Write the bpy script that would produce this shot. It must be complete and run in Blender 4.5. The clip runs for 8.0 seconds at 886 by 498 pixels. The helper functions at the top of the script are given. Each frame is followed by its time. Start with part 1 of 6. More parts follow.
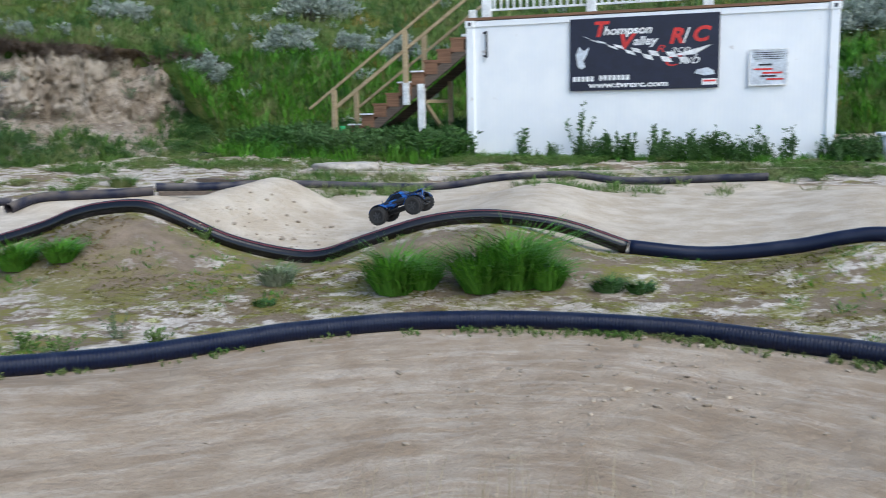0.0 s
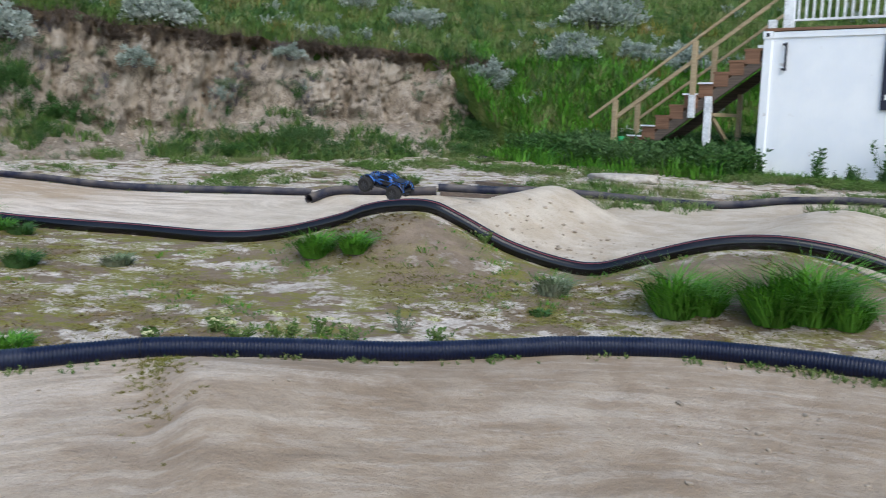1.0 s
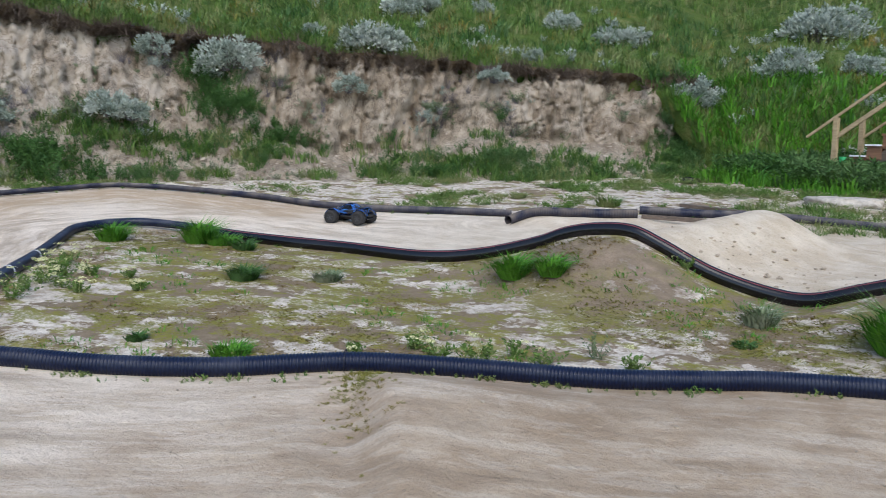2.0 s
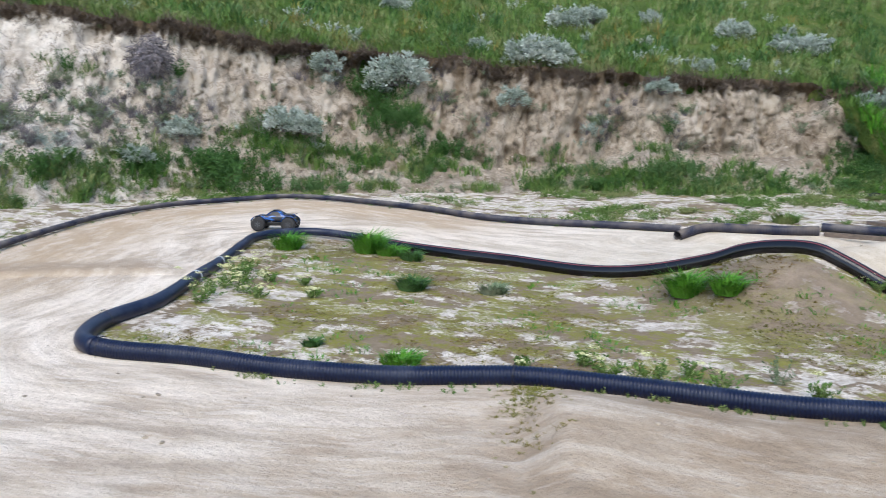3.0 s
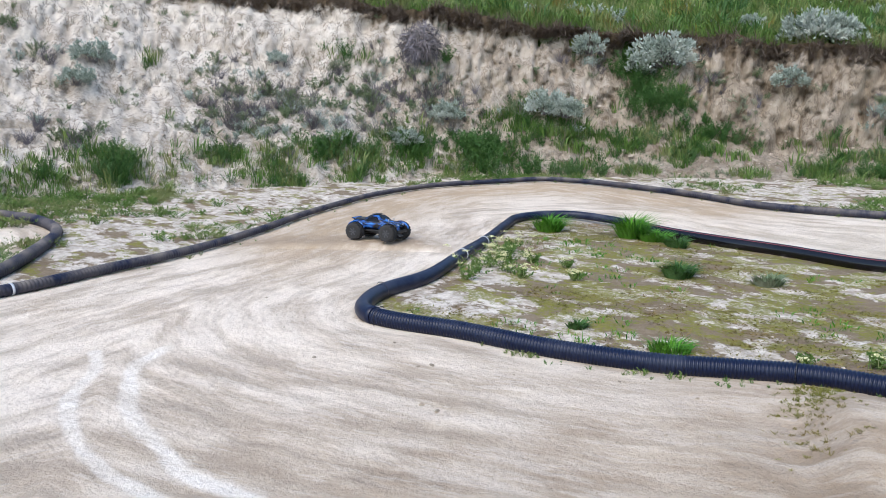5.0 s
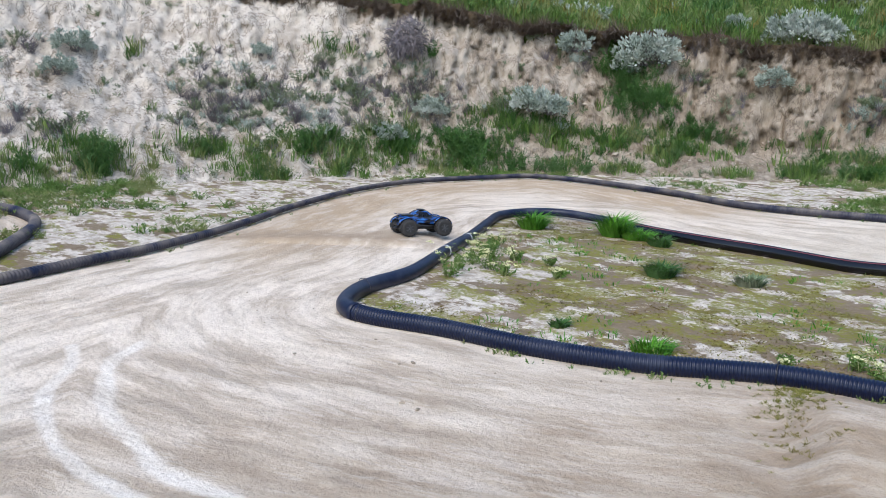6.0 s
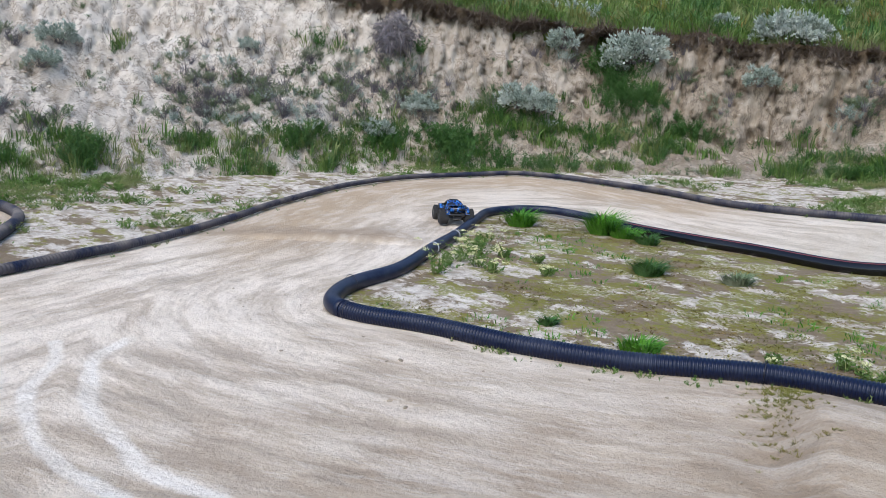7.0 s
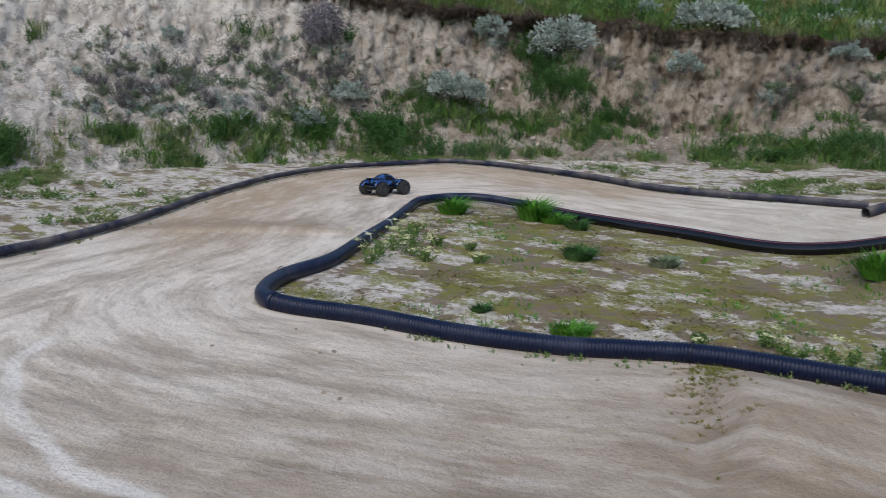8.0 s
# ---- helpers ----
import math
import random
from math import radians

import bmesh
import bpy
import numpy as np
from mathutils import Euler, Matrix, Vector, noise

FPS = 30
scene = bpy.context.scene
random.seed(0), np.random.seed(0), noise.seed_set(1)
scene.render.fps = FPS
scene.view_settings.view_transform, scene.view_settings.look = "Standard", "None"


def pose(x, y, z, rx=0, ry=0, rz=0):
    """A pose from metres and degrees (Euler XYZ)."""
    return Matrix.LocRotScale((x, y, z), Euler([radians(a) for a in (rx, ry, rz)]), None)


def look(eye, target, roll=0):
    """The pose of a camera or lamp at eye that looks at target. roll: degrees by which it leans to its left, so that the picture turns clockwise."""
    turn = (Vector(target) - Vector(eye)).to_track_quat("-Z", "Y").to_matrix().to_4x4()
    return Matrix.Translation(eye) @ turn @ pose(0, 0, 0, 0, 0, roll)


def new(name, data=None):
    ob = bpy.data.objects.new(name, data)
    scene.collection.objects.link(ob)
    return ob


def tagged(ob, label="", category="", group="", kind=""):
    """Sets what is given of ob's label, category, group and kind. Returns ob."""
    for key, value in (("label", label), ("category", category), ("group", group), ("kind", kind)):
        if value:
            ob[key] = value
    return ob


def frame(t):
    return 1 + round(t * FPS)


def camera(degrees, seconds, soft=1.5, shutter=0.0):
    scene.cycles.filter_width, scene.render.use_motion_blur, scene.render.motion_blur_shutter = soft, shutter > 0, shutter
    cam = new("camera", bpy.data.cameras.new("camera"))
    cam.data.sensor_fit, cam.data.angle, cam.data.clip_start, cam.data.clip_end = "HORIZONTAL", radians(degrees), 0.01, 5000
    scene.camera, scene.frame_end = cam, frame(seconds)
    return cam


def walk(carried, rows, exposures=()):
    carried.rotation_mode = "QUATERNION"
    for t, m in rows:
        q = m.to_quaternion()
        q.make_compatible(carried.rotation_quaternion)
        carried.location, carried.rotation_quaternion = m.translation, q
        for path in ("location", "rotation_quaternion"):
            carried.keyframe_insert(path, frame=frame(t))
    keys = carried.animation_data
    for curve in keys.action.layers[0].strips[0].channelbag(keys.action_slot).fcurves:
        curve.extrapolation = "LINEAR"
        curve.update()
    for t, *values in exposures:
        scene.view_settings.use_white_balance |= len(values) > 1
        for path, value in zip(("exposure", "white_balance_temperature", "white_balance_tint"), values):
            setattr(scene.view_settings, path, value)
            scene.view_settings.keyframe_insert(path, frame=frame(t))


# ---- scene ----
cam = camera(53.66, 8.0, soft=0.75, shutter=0.25)
# seconds, place, yaw, pitch, roll
CAMERA_ROWS = [
    (0.0, 0.000, -0.000, 1.500, -3.00, -8.82, 1.07),
    (0.5, -0.106, 0.042, 1.519, 6.57, -8.50, -0.34),
    (1.0, -0.167, 0.092, 1.530, 14.38, -8.42, -1.35),
    (1.5, -0.075, 0.063, 1.545, 22.25, -8.04, -0.76),
    (1.7, -0.099, 0.076, 1.554, 24.61, -7.77, -0.79),
    (2.8, -0.208, 0.081, 1.573, 35.12, -6.80, -0.89),
    (3.0, -0.234, 0.063, 1.559, 37.76, -6.71, -0.80),
    (3.5, -0.256, 0.046, 1.560, 44.72, -7.05, -0.20),
    (4.0, -0.345, 0.020, 1.542, 50.77, -7.40, -0.15),
    (4.5, -0.364, -0.009, 1.533, 53.94, -7.73, -0.50),
    (4.7, -0.356, -0.020, 1.532, 54.16, -7.86, -0.67),
    (5.8, -0.378, 0.006, 1.536, 53.21, -8.21, -1.56),
    (6.0, -0.384, 0.008, 1.540, 53.03, -8.23, -1.68),
    (6.5, -0.398, 0.008, 1.541, 52.59, -8.31, -2.00),
    (7.0, -0.417, 0.018, 1.538, 52.21, -8.43, -2.15),
    (7.5, -0.452, 0.027, 1.533, 51.79, -8.67, -2.18),
    (8.0, -0.403, 0.032, 1.544, 47.78, -9.06, -1.49),
]
walk(cam, [(t, pose(x, y, z, 90 + pitch, roll, yaw)) for t, x, y, z, yaw, pitch, roll in CAMERA_ROWS],
     exposures=[(0, 0.72, 6200, 6), (1.0, 0.66, 6300, 7), (1.5, 0.62, 6400, 8), (3.0, 1.08, 6350, 8), (3.5, 1.1, 6400, 9), (4.5, 1.06, 6400, 9), (6.0, 0.96, 6350, 9), (7.0, 0.85, 6350, 9), (7.5, 0.61, 6350, 9), (8.0, 0.30, 6350, 9)])

# ---- light: open shade under a bright evening sky ----
world = bpy.data.worlds.new("sky")
scene.world = world
world.use_nodes = True
sky = world.node_tree.nodes.new("ShaderNodeTexSky")
sky.sky_type, sky.sun_disc = "NISHITA", False
sky.sun_elevation, sky.sun_rotation = radians(48), radians(146)
world.node_tree.links.new(sky.outputs[0], world.node_tree.nodes["Background"].inputs[0])
world.node_tree.nodes["Background"].inputs[1].default_value = 0.15
sun = new("sun", bpy.data.lights.new("sun", "SUN"))
sun.data.energy, sun.data.angle, sun.data.color = 1.3, radians(45), (1.0, 0.93, 0.84)
sun.matrix_world = look((8, -12, 16), (0, 0, 0))


# ---- numeric helpers ----
def lattice(ix, iy, iz, seed):
    h = (ix * 374761393 + iy * 668265263 + iz * 2147483647 + seed * 144665) & 0xFFFFFFFF
    h = ((h ^ (h >> 13)) * 1274126177) & 0xFFFFFFFF
    return ((h ^ (h >> 16)) & 0xFFFF) / 65535.0


def value_noise(x, y, z=0.0, seed=0):
    """Smooth noise from 0 to 1 on arrays."""
    x, y, z = np.broadcast_arrays(np.asarray(x, float), np.asarray(y, float), np.asarray(z, float))
    ix, iy, iz = (np.floor(a).astype(np.int64) for a in (x, y, z))
    fx, fy, fz = x - ix, y - iy, z - iz
    fx, fy, fz = (a * a * (3 - 2 * a) for a in (fx, fy, fz))
    total = 0
    for dx in (0, 1):
        for dy in (0, 1):
            for dz in (0, 1):
                w = (fx if dx else 1 - fx) * (fy if dy else 1 - fy) * (fz if dz else 1 - fz)
                total = total + w * lattice(ix + dx, iy + dy, iz + dz, seed)
    return total


def fbm(x, y, z=0.0, octaves=4, seed=0):
    total, amp, norm = 0, 1.0, 0
    for o in range(octaves):
        k = 2 ** o
        total = total + amp * value_noise(np.asarray(x) * k, np.asarray(y) * k, np.asarray(z) * k, seed + o)
        norm += amp
        amp *= 0.5
    return total / norm


def smooth(a, lo, hi):
    s = np.clip((np.asarray(a, float) - lo) / (hi - lo), 0, 1)
    return s * s * (3 - 2 * s)


def spline(points, step=0.05):
    """Even samples of a smooth line through the points."""
    p = np.array(points, float)
    p = np.vstack([2 * p[0] - p[1], p, 2 * p[-1] - p[-2]])
    out = []
    for i in range(1, len(p) - 2):
        n = max(4, int(np.linalg.norm(p[i + 1] - p[i]) / 0.02))
        t = np.linspace(0, 1, n, endpoint=False)[:, None]
        a, b, c, e = p[i - 1], p[i], p[i + 1], p[i + 2]
        out.append(0.5 * (2 * b + (c - a) * t + (2 * a - 5 * b + 4 * c - e) * t ** 2 + (3 * b - a - 3 * c + e) * t ** 3))
    out = np.vstack(out + [p[-2][None]])
    length = np.concatenate([[0], np.cumsum(np.linalg.norm(np.diff(out, axis=0), axis=1))])
    s = np.linspace(0, length[-1], max(8, int(length[-1] / step)))
    return np.stack([np.interp(s, length, out[:, k]) for k in range(3)], -1)


# ---- materials ----
class Nodes:
    def __init__(self, name):
        self.m = bpy.data.materials.new(name)
        self.m.use_nodes = True
        self.t = self.m.node_tree
        self.b = self.t.nodes["Principled BSDF"]

    def node(self, kind, **inputs):
        n = self.t.nodes.new("ShaderNode" + kind)
        for k, v in inputs.items():
            self.put(n.inputs[k.replace("_", " ")], v)
        return n

    def put(self, socket, v):
        if isinstance(v, bpy.types.NodeSocket):
            self.t.links.new(v, socket)
        elif isinstance(v, (tuple, list)) and len(v) == 3 and socket.type == "RGBA":
            socket.default_value = (*v, 1)
        else:
            socket.default_value = v

    def coords(self, scale=(1, 1, 1), space="Object"):
        n = self.node("Mapping", Vector=self.node("TexCoord").outputs[space])
        n.inputs["Scale"].default_value = scale
        return n.outputs[0]

    def attr(self, name, out="Fac"):
        n = self.node("Attribute")
        n.attribute_name = name
        return n.outputs[out]

    def noise(self, scale, detail=5, vec=None, rough=0.6):
        n = self.node("TexNoise", Scale=scale, Detail=detail, Roughness=rough)
        self.put(n.inputs["Vector"], vec if vec is not None else self.coords())
        return n.outputs["Fac"]

    def step(self, v, lo, hi, a=0.0, b=1.0):
        n = self.node("MapRange")
        n.interpolation_type = "SMOOTHSTEP"
        for k, x in zip(("Value", "From Min", "From Max", "To Min", "To Max"), (v, lo, hi, a, b)):
            self.put(n.inputs[k], x)
        return n.outputs[0]

    def math(self, op, a, b=0.0):
        n = self.node("Math")
        n.operation = op
        self.put(n.inputs[0], a)
        self.put(n.inputs[1], b)
        return n.outputs[0]

    def mix(self, f, a, b):
        n = self.node("Mix")
        n.data_type = "RGBA"
        self.put(n.inputs[0], f)
        self.put(n.inputs[6], a)
        self.put(n.inputs[7], b)
        return n.outputs[2]

    def random(self, kind="island"):
        if kind == "island":
            return self.node("NewGeometry").outputs["Random Per Island"]
        return self.node("ObjectInfo").outputs["Random"]

    def done(self, color, rough=0.8, metal=0.0, bump=None, strength=0.3, distance=0.01, spec=None):
        self.put(self.b.inputs["Base Color"], color)
        self.put(self.b.inputs["Roughness"], rough)
        self.put(self.b.inputs["Metallic"], metal)
        if spec is not None:
            self.put(self.b.inputs["Specular IOR Level"], spec)
        if bump is not None:
            n = self.node("Bump", Strength=strength, Distance=distance, Height=bump)
            self.put(self.b.inputs["Normal"], n.outputs[0])
        return self.m


def simple(name, color, rough=0.6, metal=0.0, scale=30, vary=0.25, strength=0.15):
    n = Nodes(name)
    g = n.noise(scale, 5)
    dark = tuple(c * (1 - vary) for c in color)
    light = tuple(min(1, c * (1 + vary)) for c in color)
    big = n.noise(scale * 0.12, 3)
    col = n.mix(n.step(n.math("ADD", n.math("MULTIPLY", g, 0.5), n.math("MULTIPLY", big, 0.5)), 0.35, 0.65), dark, light)
    return n.done(col, n.step(g, 0.2, 0.8, rough * 0.85, min(1, rough * 1.15)), metal, g, strength, 0.004)


def foliage(name, dark, light, tip=None, rough=0.6):
    n = Nodes(name)
    col = n.mix(n.random(), dark, light)
    col = n.mix(n.step(n.noise(1.3, 3), 0.42, 0.68), col, tip or light)
    n.put(n.b.inputs["Subsurface Weight"], 0.0)
    return n.done(col, rough, spec=0.25)


def ground_material():
    n = Nodes("track_soil")
    pos = n.coords()
    lane = n.attr("lane", "Vector")
    soil = n.attr("rough_ground")
    streak = n.noise(1.0, 8, lane, 0.66)
    fine = n.noise(60, 6, pos, 0.7)
    mid = n.noise(2.2, 6, pos, 0.65)
    dirt = n.mix(n.step(mid, 0.35, 0.68), (0.335, 0.25, 0.17), (0.455, 0.365, 0.27))
    broken = n.step(n.noise(35, 6, pos, 0.75), 0.36, 0.60, 0.25, 1.0)
    calm = n.math("ADD", n.math("MULTIPLY", n.attr("dry"), 0.6), 0.4)
    pale = n.math("MULTIPLY", n.math("MULTIPLY", n.step(streak, 0.49, 0.62), calm), n.step(n.noise(0.7, 4, pos), 0.34, 0.56))
    dirt = n.mix(n.math("MULTIPLY", pale, broken), dirt, (0.69, 0.60, 0.50))
    dirt = n.mix(n.math("MULTIPLY", calm, n.step(streak, 0.46, 0.36, 0, 0.6)), dirt, (0.23, 0.175, 0.125))
    thin = n.noise(1.8, 7, lane, 0.66)
    dirt = n.mix(n.math("MULTIPLY", calm, n.step(thin, 0.53, 0.61, 0, 0.6)), dirt, (0.64, 0.565, 0.475))
    dirt = n.mix(n.math("MULTIPLY", calm, n.step(thin, 0.47, 0.38, 0, 0.6)), dirt, (0.22, 0.165, 0.115))
    dirt = n.mix(n.math("MULTIPLY", n.attr("dry"), n.step(streak, 0.40, 0.60, 0.35, 0.92)), dirt, (0.79, 0.69, 0.575))
    ragged = n.math("ADD", n.attr("worn"), n.math("MULTIPLY", n.math("SUBTRACT", n.noise(3.2, 9, pos, 0.74), 0.5), 1.3))
    dirt = n.mix(n.step(ragged, 0.34, 0.85, 0, 0.8), dirt, n.mix(n.step(thin, 0.4, 0.6), (0.71, 0.635, 0.54), (0.83, 0.765, 0.68)))
    dirt = n.mix(n.math("MULTIPLY", n.attr("bank"), n.step(thin, 0.62, 0.42, 0.55, 0.95)), dirt, n.mix(mid, (0.38, 0.275, 0.175), (0.51, 0.39, 0.265)))
    dirt = n.mix(n.math("MULTIPLY", n.attr("step_brown"), n.step(n.noise(6, 6, pos, 0.7), 0.35, 0.6, 0.45, 0.9)), dirt, (0.34, 0.26, 0.185))
    dusty = n.mix(n.step(n.noise(3.0, 6, pos), 0.35, 0.7), (0.53, 0.445, 0.335), (0.72, 0.645, 0.53))
    dirt = n.mix(n.attr("dusty"), dirt, n.mix(0.3, dusty, dirt))
    # rough ground: pale crust, brown moss, yellow-green moss
    low = n.coords((1.0, 1.25, 1))
    patch = n.noise(2.3, 9, low, 0.72)
    patch2 = n.noise(2.9, 9, n.coords((1.1, 1.5, 1)), 0.70)
    mossy = n.attr("mossy")
    crust = n.mix(n.step(n.noise(9, 6, pos, 0.7), 0.35, 0.65), (0.38, 0.32, 0.255), (0.71, 0.645, 0.565))
    brown = n.step(n.math("ADD", patch, n.math("MULTIPLY", mossy, 0.06)), 0.52, 0.565, 0, 0.92)
    crust = n.mix(brown, crust, n.mix(n.noise(18, 5, pos), (0.12, 0.085, 0.05), (0.26, 0.195, 0.125)))
    green = n.step(n.math("ADD", patch2, n.math("MULTIPLY", mossy, 0.07)), 0.54, 0.595, 0, 0.85)
    green = n.math("MULTIPLY", green, n.step(n.noise(30, 6, pos, 0.7), 0.33, 0.54))
    crust = n.mix(green, crust, n.mix(n.noise(6, 4, pos), (0.10, 0.12, 0.014), (0.29, 0.265, 0.045)))
    crust = n.mix(n.attr("mound"), crust, n.mix(n.step(patch, 0.35, 0.7), (0.135, 0.10, 0.072), (0.30, 0.235, 0.175)))
    edge = n.step(n.math("ADD", soil, n.math("MULTIPLY", n.math("SUBTRACT", n.noise(4, 5, pos), 0.5), 0.5)), 0.4, 0.6)
    col = n.mix(edge, dirt, crust)
    grit = n.noise(48, 7, pos, 0.8)
    col = n.mix(n.step(grit, 0.50, 0.30, 0, 0.45), col, (0.20, 0.155, 0.11))
    col = n.mix(n.step(grit, 0.56, 0.74, 0, 0.2), col, (0.74, 0.67, 0.58))
    speck = n.step(n.noise(140, 3, pos), 0.62, 0.72, 0, 0.35)
    col = n.mix(speck, col, (0.18, 0.14, 0.10))
    relief = n.math("ADD", n.math("MULTIPLY", fine, 0.35), n.math("ADD", n.math("MULTIPLY", n.noise(14, 6, pos, 0.7), 1.0), n.math("MULTIPLY", n.math("ADD", streak, thin), 0.35)))
    return n.done(col, 0.95, bump=relief, strength=0.75, distance=0.035, spec=0.12)


def cliff_material():
    n = Nodes("cliff_silt")
    up = n.attr("up")
    tall = n.noise(1.0, 9, n.coords((1.8, 1.8, 1.0)), 0.70)
    grain = n.noise(26, 6)
    col = n.mix(n.step(tall, 0.36, 0.62), (0.34, 0.285, 0.225), (0.56, 0.495, 0.415))
    runnel = n.noise(3.4, 9, n.coords((1, 1, 0.30)), 0.76)
    col = n.mix(n.step(runnel, 0.44, 0.37, 0, 0.42), col, (0.30, 0.25, 0.20))
    chalk = n.mix(n.step(n.noise(2.3, 10, n.coords((1, 1, 0.8)), 0.78), 0.38, 0.58), (0.50, 0.435, 0.365), (0.76, 0.695, 0.615))
    col = n.mix(n.attr("chalk"), col, chalk)
    # browner silt, made darker still to paint in that stretch's shade
    col = n.mix(n.attr("brown"), col, n.mix(n.step(tall, 0.34, 0.62), (0.235, 0.185, 0.135), (0.47, 0.40, 0.32)))
    chip = n.mix(n.attr("chalk"), n.noise(7, 11, n.coords((1, 1, 0.22)), 0.80), n.noise(9, 11, n.coords((1, 1, 0.7)), 0.82))
    col = n.mix(n.step(chip, 0.44, 0.36, 0, 0.5), col, (0.26, 0.21, 0.165))
    col = n.mix(n.step(chip, 0.55, 0.66, 0, 0.35), col, (0.74, 0.67, 0.59))
    # cracks drawn as thin dark lines, their shade put into the colour
    fissure_shade = n.math("ABSOLUTE", n.math("SUBTRACT", n.noise(2.2, 9, n.coords((1, 1, 0.40)), 0.72), 0.5))
    col = n.mix(n.step(fissure_shade, 0.022, 0.004, 0, 0.7), col, (0.15, 0.115, 0.085))
    rubble = n.node("TexVoronoi", Scale=17.0)
    n.put(rubble.inputs["Vector"], n.coords((1, 1, 1.3)))
    rubble.inputs["Randomness"].default_value = 1.0
    stony = n.math("MULTIPLY", n.step(n.noise(1.1, 5), 0.44, 0.60), n.step(up, 0.85, 0.5))
    col = n.mix(n.math("MULTIPLY", stony, n.step(rubble.outputs["Distance"], 0.42, 0.75, 0, 0.5)), col, (0.28, 0.235, 0.19))
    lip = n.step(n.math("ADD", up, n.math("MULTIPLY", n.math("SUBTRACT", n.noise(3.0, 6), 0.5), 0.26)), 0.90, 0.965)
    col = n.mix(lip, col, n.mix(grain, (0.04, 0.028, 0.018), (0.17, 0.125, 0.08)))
    scree = n.step(up, 0.62, 0.35)
    col = n.mix(n.math("MULTIPLY", scree, n.step(n.noise(2.4, 8, None, 0.7), 0.48, 0.62, 0, 0.55)), col, (0.31, 0.255, 0.185))
    relief = n.math("ADD", n.math("MULTIPLY", chip, 2.2), n.math("MULTIPLY", n.noise(5, 10, n.coords((1, 1, 0.35)), 0.78), 1.6))
    relief = n.math("SUBTRACT", relief, n.math("MULTIPLY", n.math("MULTIPLY", rubble.outputs["Distance"], stony), 0.8))
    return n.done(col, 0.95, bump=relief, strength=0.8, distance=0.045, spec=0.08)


def hill_material():
    n = Nodes("hill_grass")
    col = n.mix(n.step(n.noise(0.35, 6), 0.35, 0.65), (0.04, 0.08, 0.014), (0.10, 0.145, 0.032))
    col = n.mix(n.step(n.noise(2.5, 6), 0.5, 0.7, 0, 0.6), col, (0.19, 0.18, 0.065))
    return n.done(col, 0.9, bump=n.noise(12, 6), strength=1.0, distance=0.12, spec=0.1)


def pipe_material(name, dusty, gloss=0.34, dirt=(0.12, 0.135, 0.175), base=(0.003, 0.007, 0.027), spec=0.3):
    n = Nodes(name)
    dust = n.step(n.noise(3.5, 6), 0.47 - 0.22 * dusty, 0.75 - 0.12 * dusty, 0, dusty)
    up = n.node("SeparateXYZ", Vector=n.node("NewGeometry").outputs["Normal"]).outputs[2]
    dust = n.math("ADD", n.math("MULTIPLY", dust, n.step(up, -0.2, 0.9, 0.35, 1.0)), n.step(n.noise(60, 4), 0.6, 0.8, 0, 0.08))
    col = n.mix(dust, base, dirt)
    return n.done(col, n.step(dust, 0, 0.5, gloss, 0.85), bump=n.noise(45, 4), strength=0.1, distance=0.003, spec=spec)


def container_material():
    n = Nodes("white_container_paint")
    run = n.noise(1.0, 6, n.coords((7, 7, 0.5)), 0.7)
    col = n.mix(n.step(n.noise(1.4, 5), 0.35, 0.7), (0.86, 0.88, 0.91), (0.92, 0.93, 0.94))
    col = n.mix(n.step(run, 0.62, 0.8, 0, 0.22), col, (0.50, 0.46, 0.42))
    rust = n.math("MULTIPLY", n.step(n.noise(5, 6), 0.66, 0.74), 0.5)
    col = n.mix(rust, col, (0.28, 0.16, 0.09))
    return n.done(col, 0.45, bump=n.noise(3, 4), strength=0.1, distance=0.01)


def wood_material(name, dark, light):
    n = Nodes(name)
    g = n.noise(1.0, 7, n.coords((2, 40, 40)), 0.65)
    col = n.mix(n.step(g, 0.3, 0.7), dark, light)
    col = n.mix(n.step(n.noise(3, 5), 0.55, 0.75, 0, 0.5), col, tuple(c * 0.55 for c in dark))
    col = n.mix(n.random("object"), col, n.mix(0.35, col, light))
    return n.done(col, 0.8, bump=g, strength=0.3, distance=0.004)


SOIL = ground_material()
SILT = cliff_material()
HILL = hill_material()
PIPE = pipe_material("corrugated_black_plastic", 0.16)
PIPE_FAR = pipe_material("dusty_black_plastic", 0.75, 0.4, (0.20, 0.165, 0.13))
PIPE_DUSTY = pipe_material("dust_covered_black_plastic", 0.62, 0.45, (0.27, 0.235, 0.20))
PIPE_BEND = pipe_material("scuffed_black_plastic", 0.3, 0.36, (0.16, 0.17, 0.20))
PIPE_SMOOTH = pipe_material("smooth_black_plastic", 0.08, 0.2, (0.13, 0.09, 0.085), (0.0035, 0.0035, 0.006), 0.5)
RED = simple("red_stripe_paint", (0.13, 0.022, 0.022), 0.5)
TAPE = simple("white_tape", (0.50, 0.52, 0.55), 0.6)
PAINT = container_material()
WHITE = simple("white_painted_wood", (0.74, 0.75, 0.76), 0.5)
WOOD_PALE = wood_material("weathered_rail_wood", (0.30, 0.22, 0.12), (0.46, 0.36, 0.22))
WOOD_BROWN = wood_material("brown_step_wood", (0.13, 0.065, 0.035), (0.25, 0.13, 0.075))
WOOD_DARK = wood_material("dark_stringer_wood", (0.06, 0.045, 0.035), (0.14, 0.105, 0.08))
TIMBER = wood_material("bleached_timber", (0.36, 0.31, 0.24), (0.56, 0.50, 0.41))
NAVY = simple("navy_banner_vinyl", (0.012, 0.014, 0.035), 0.45)
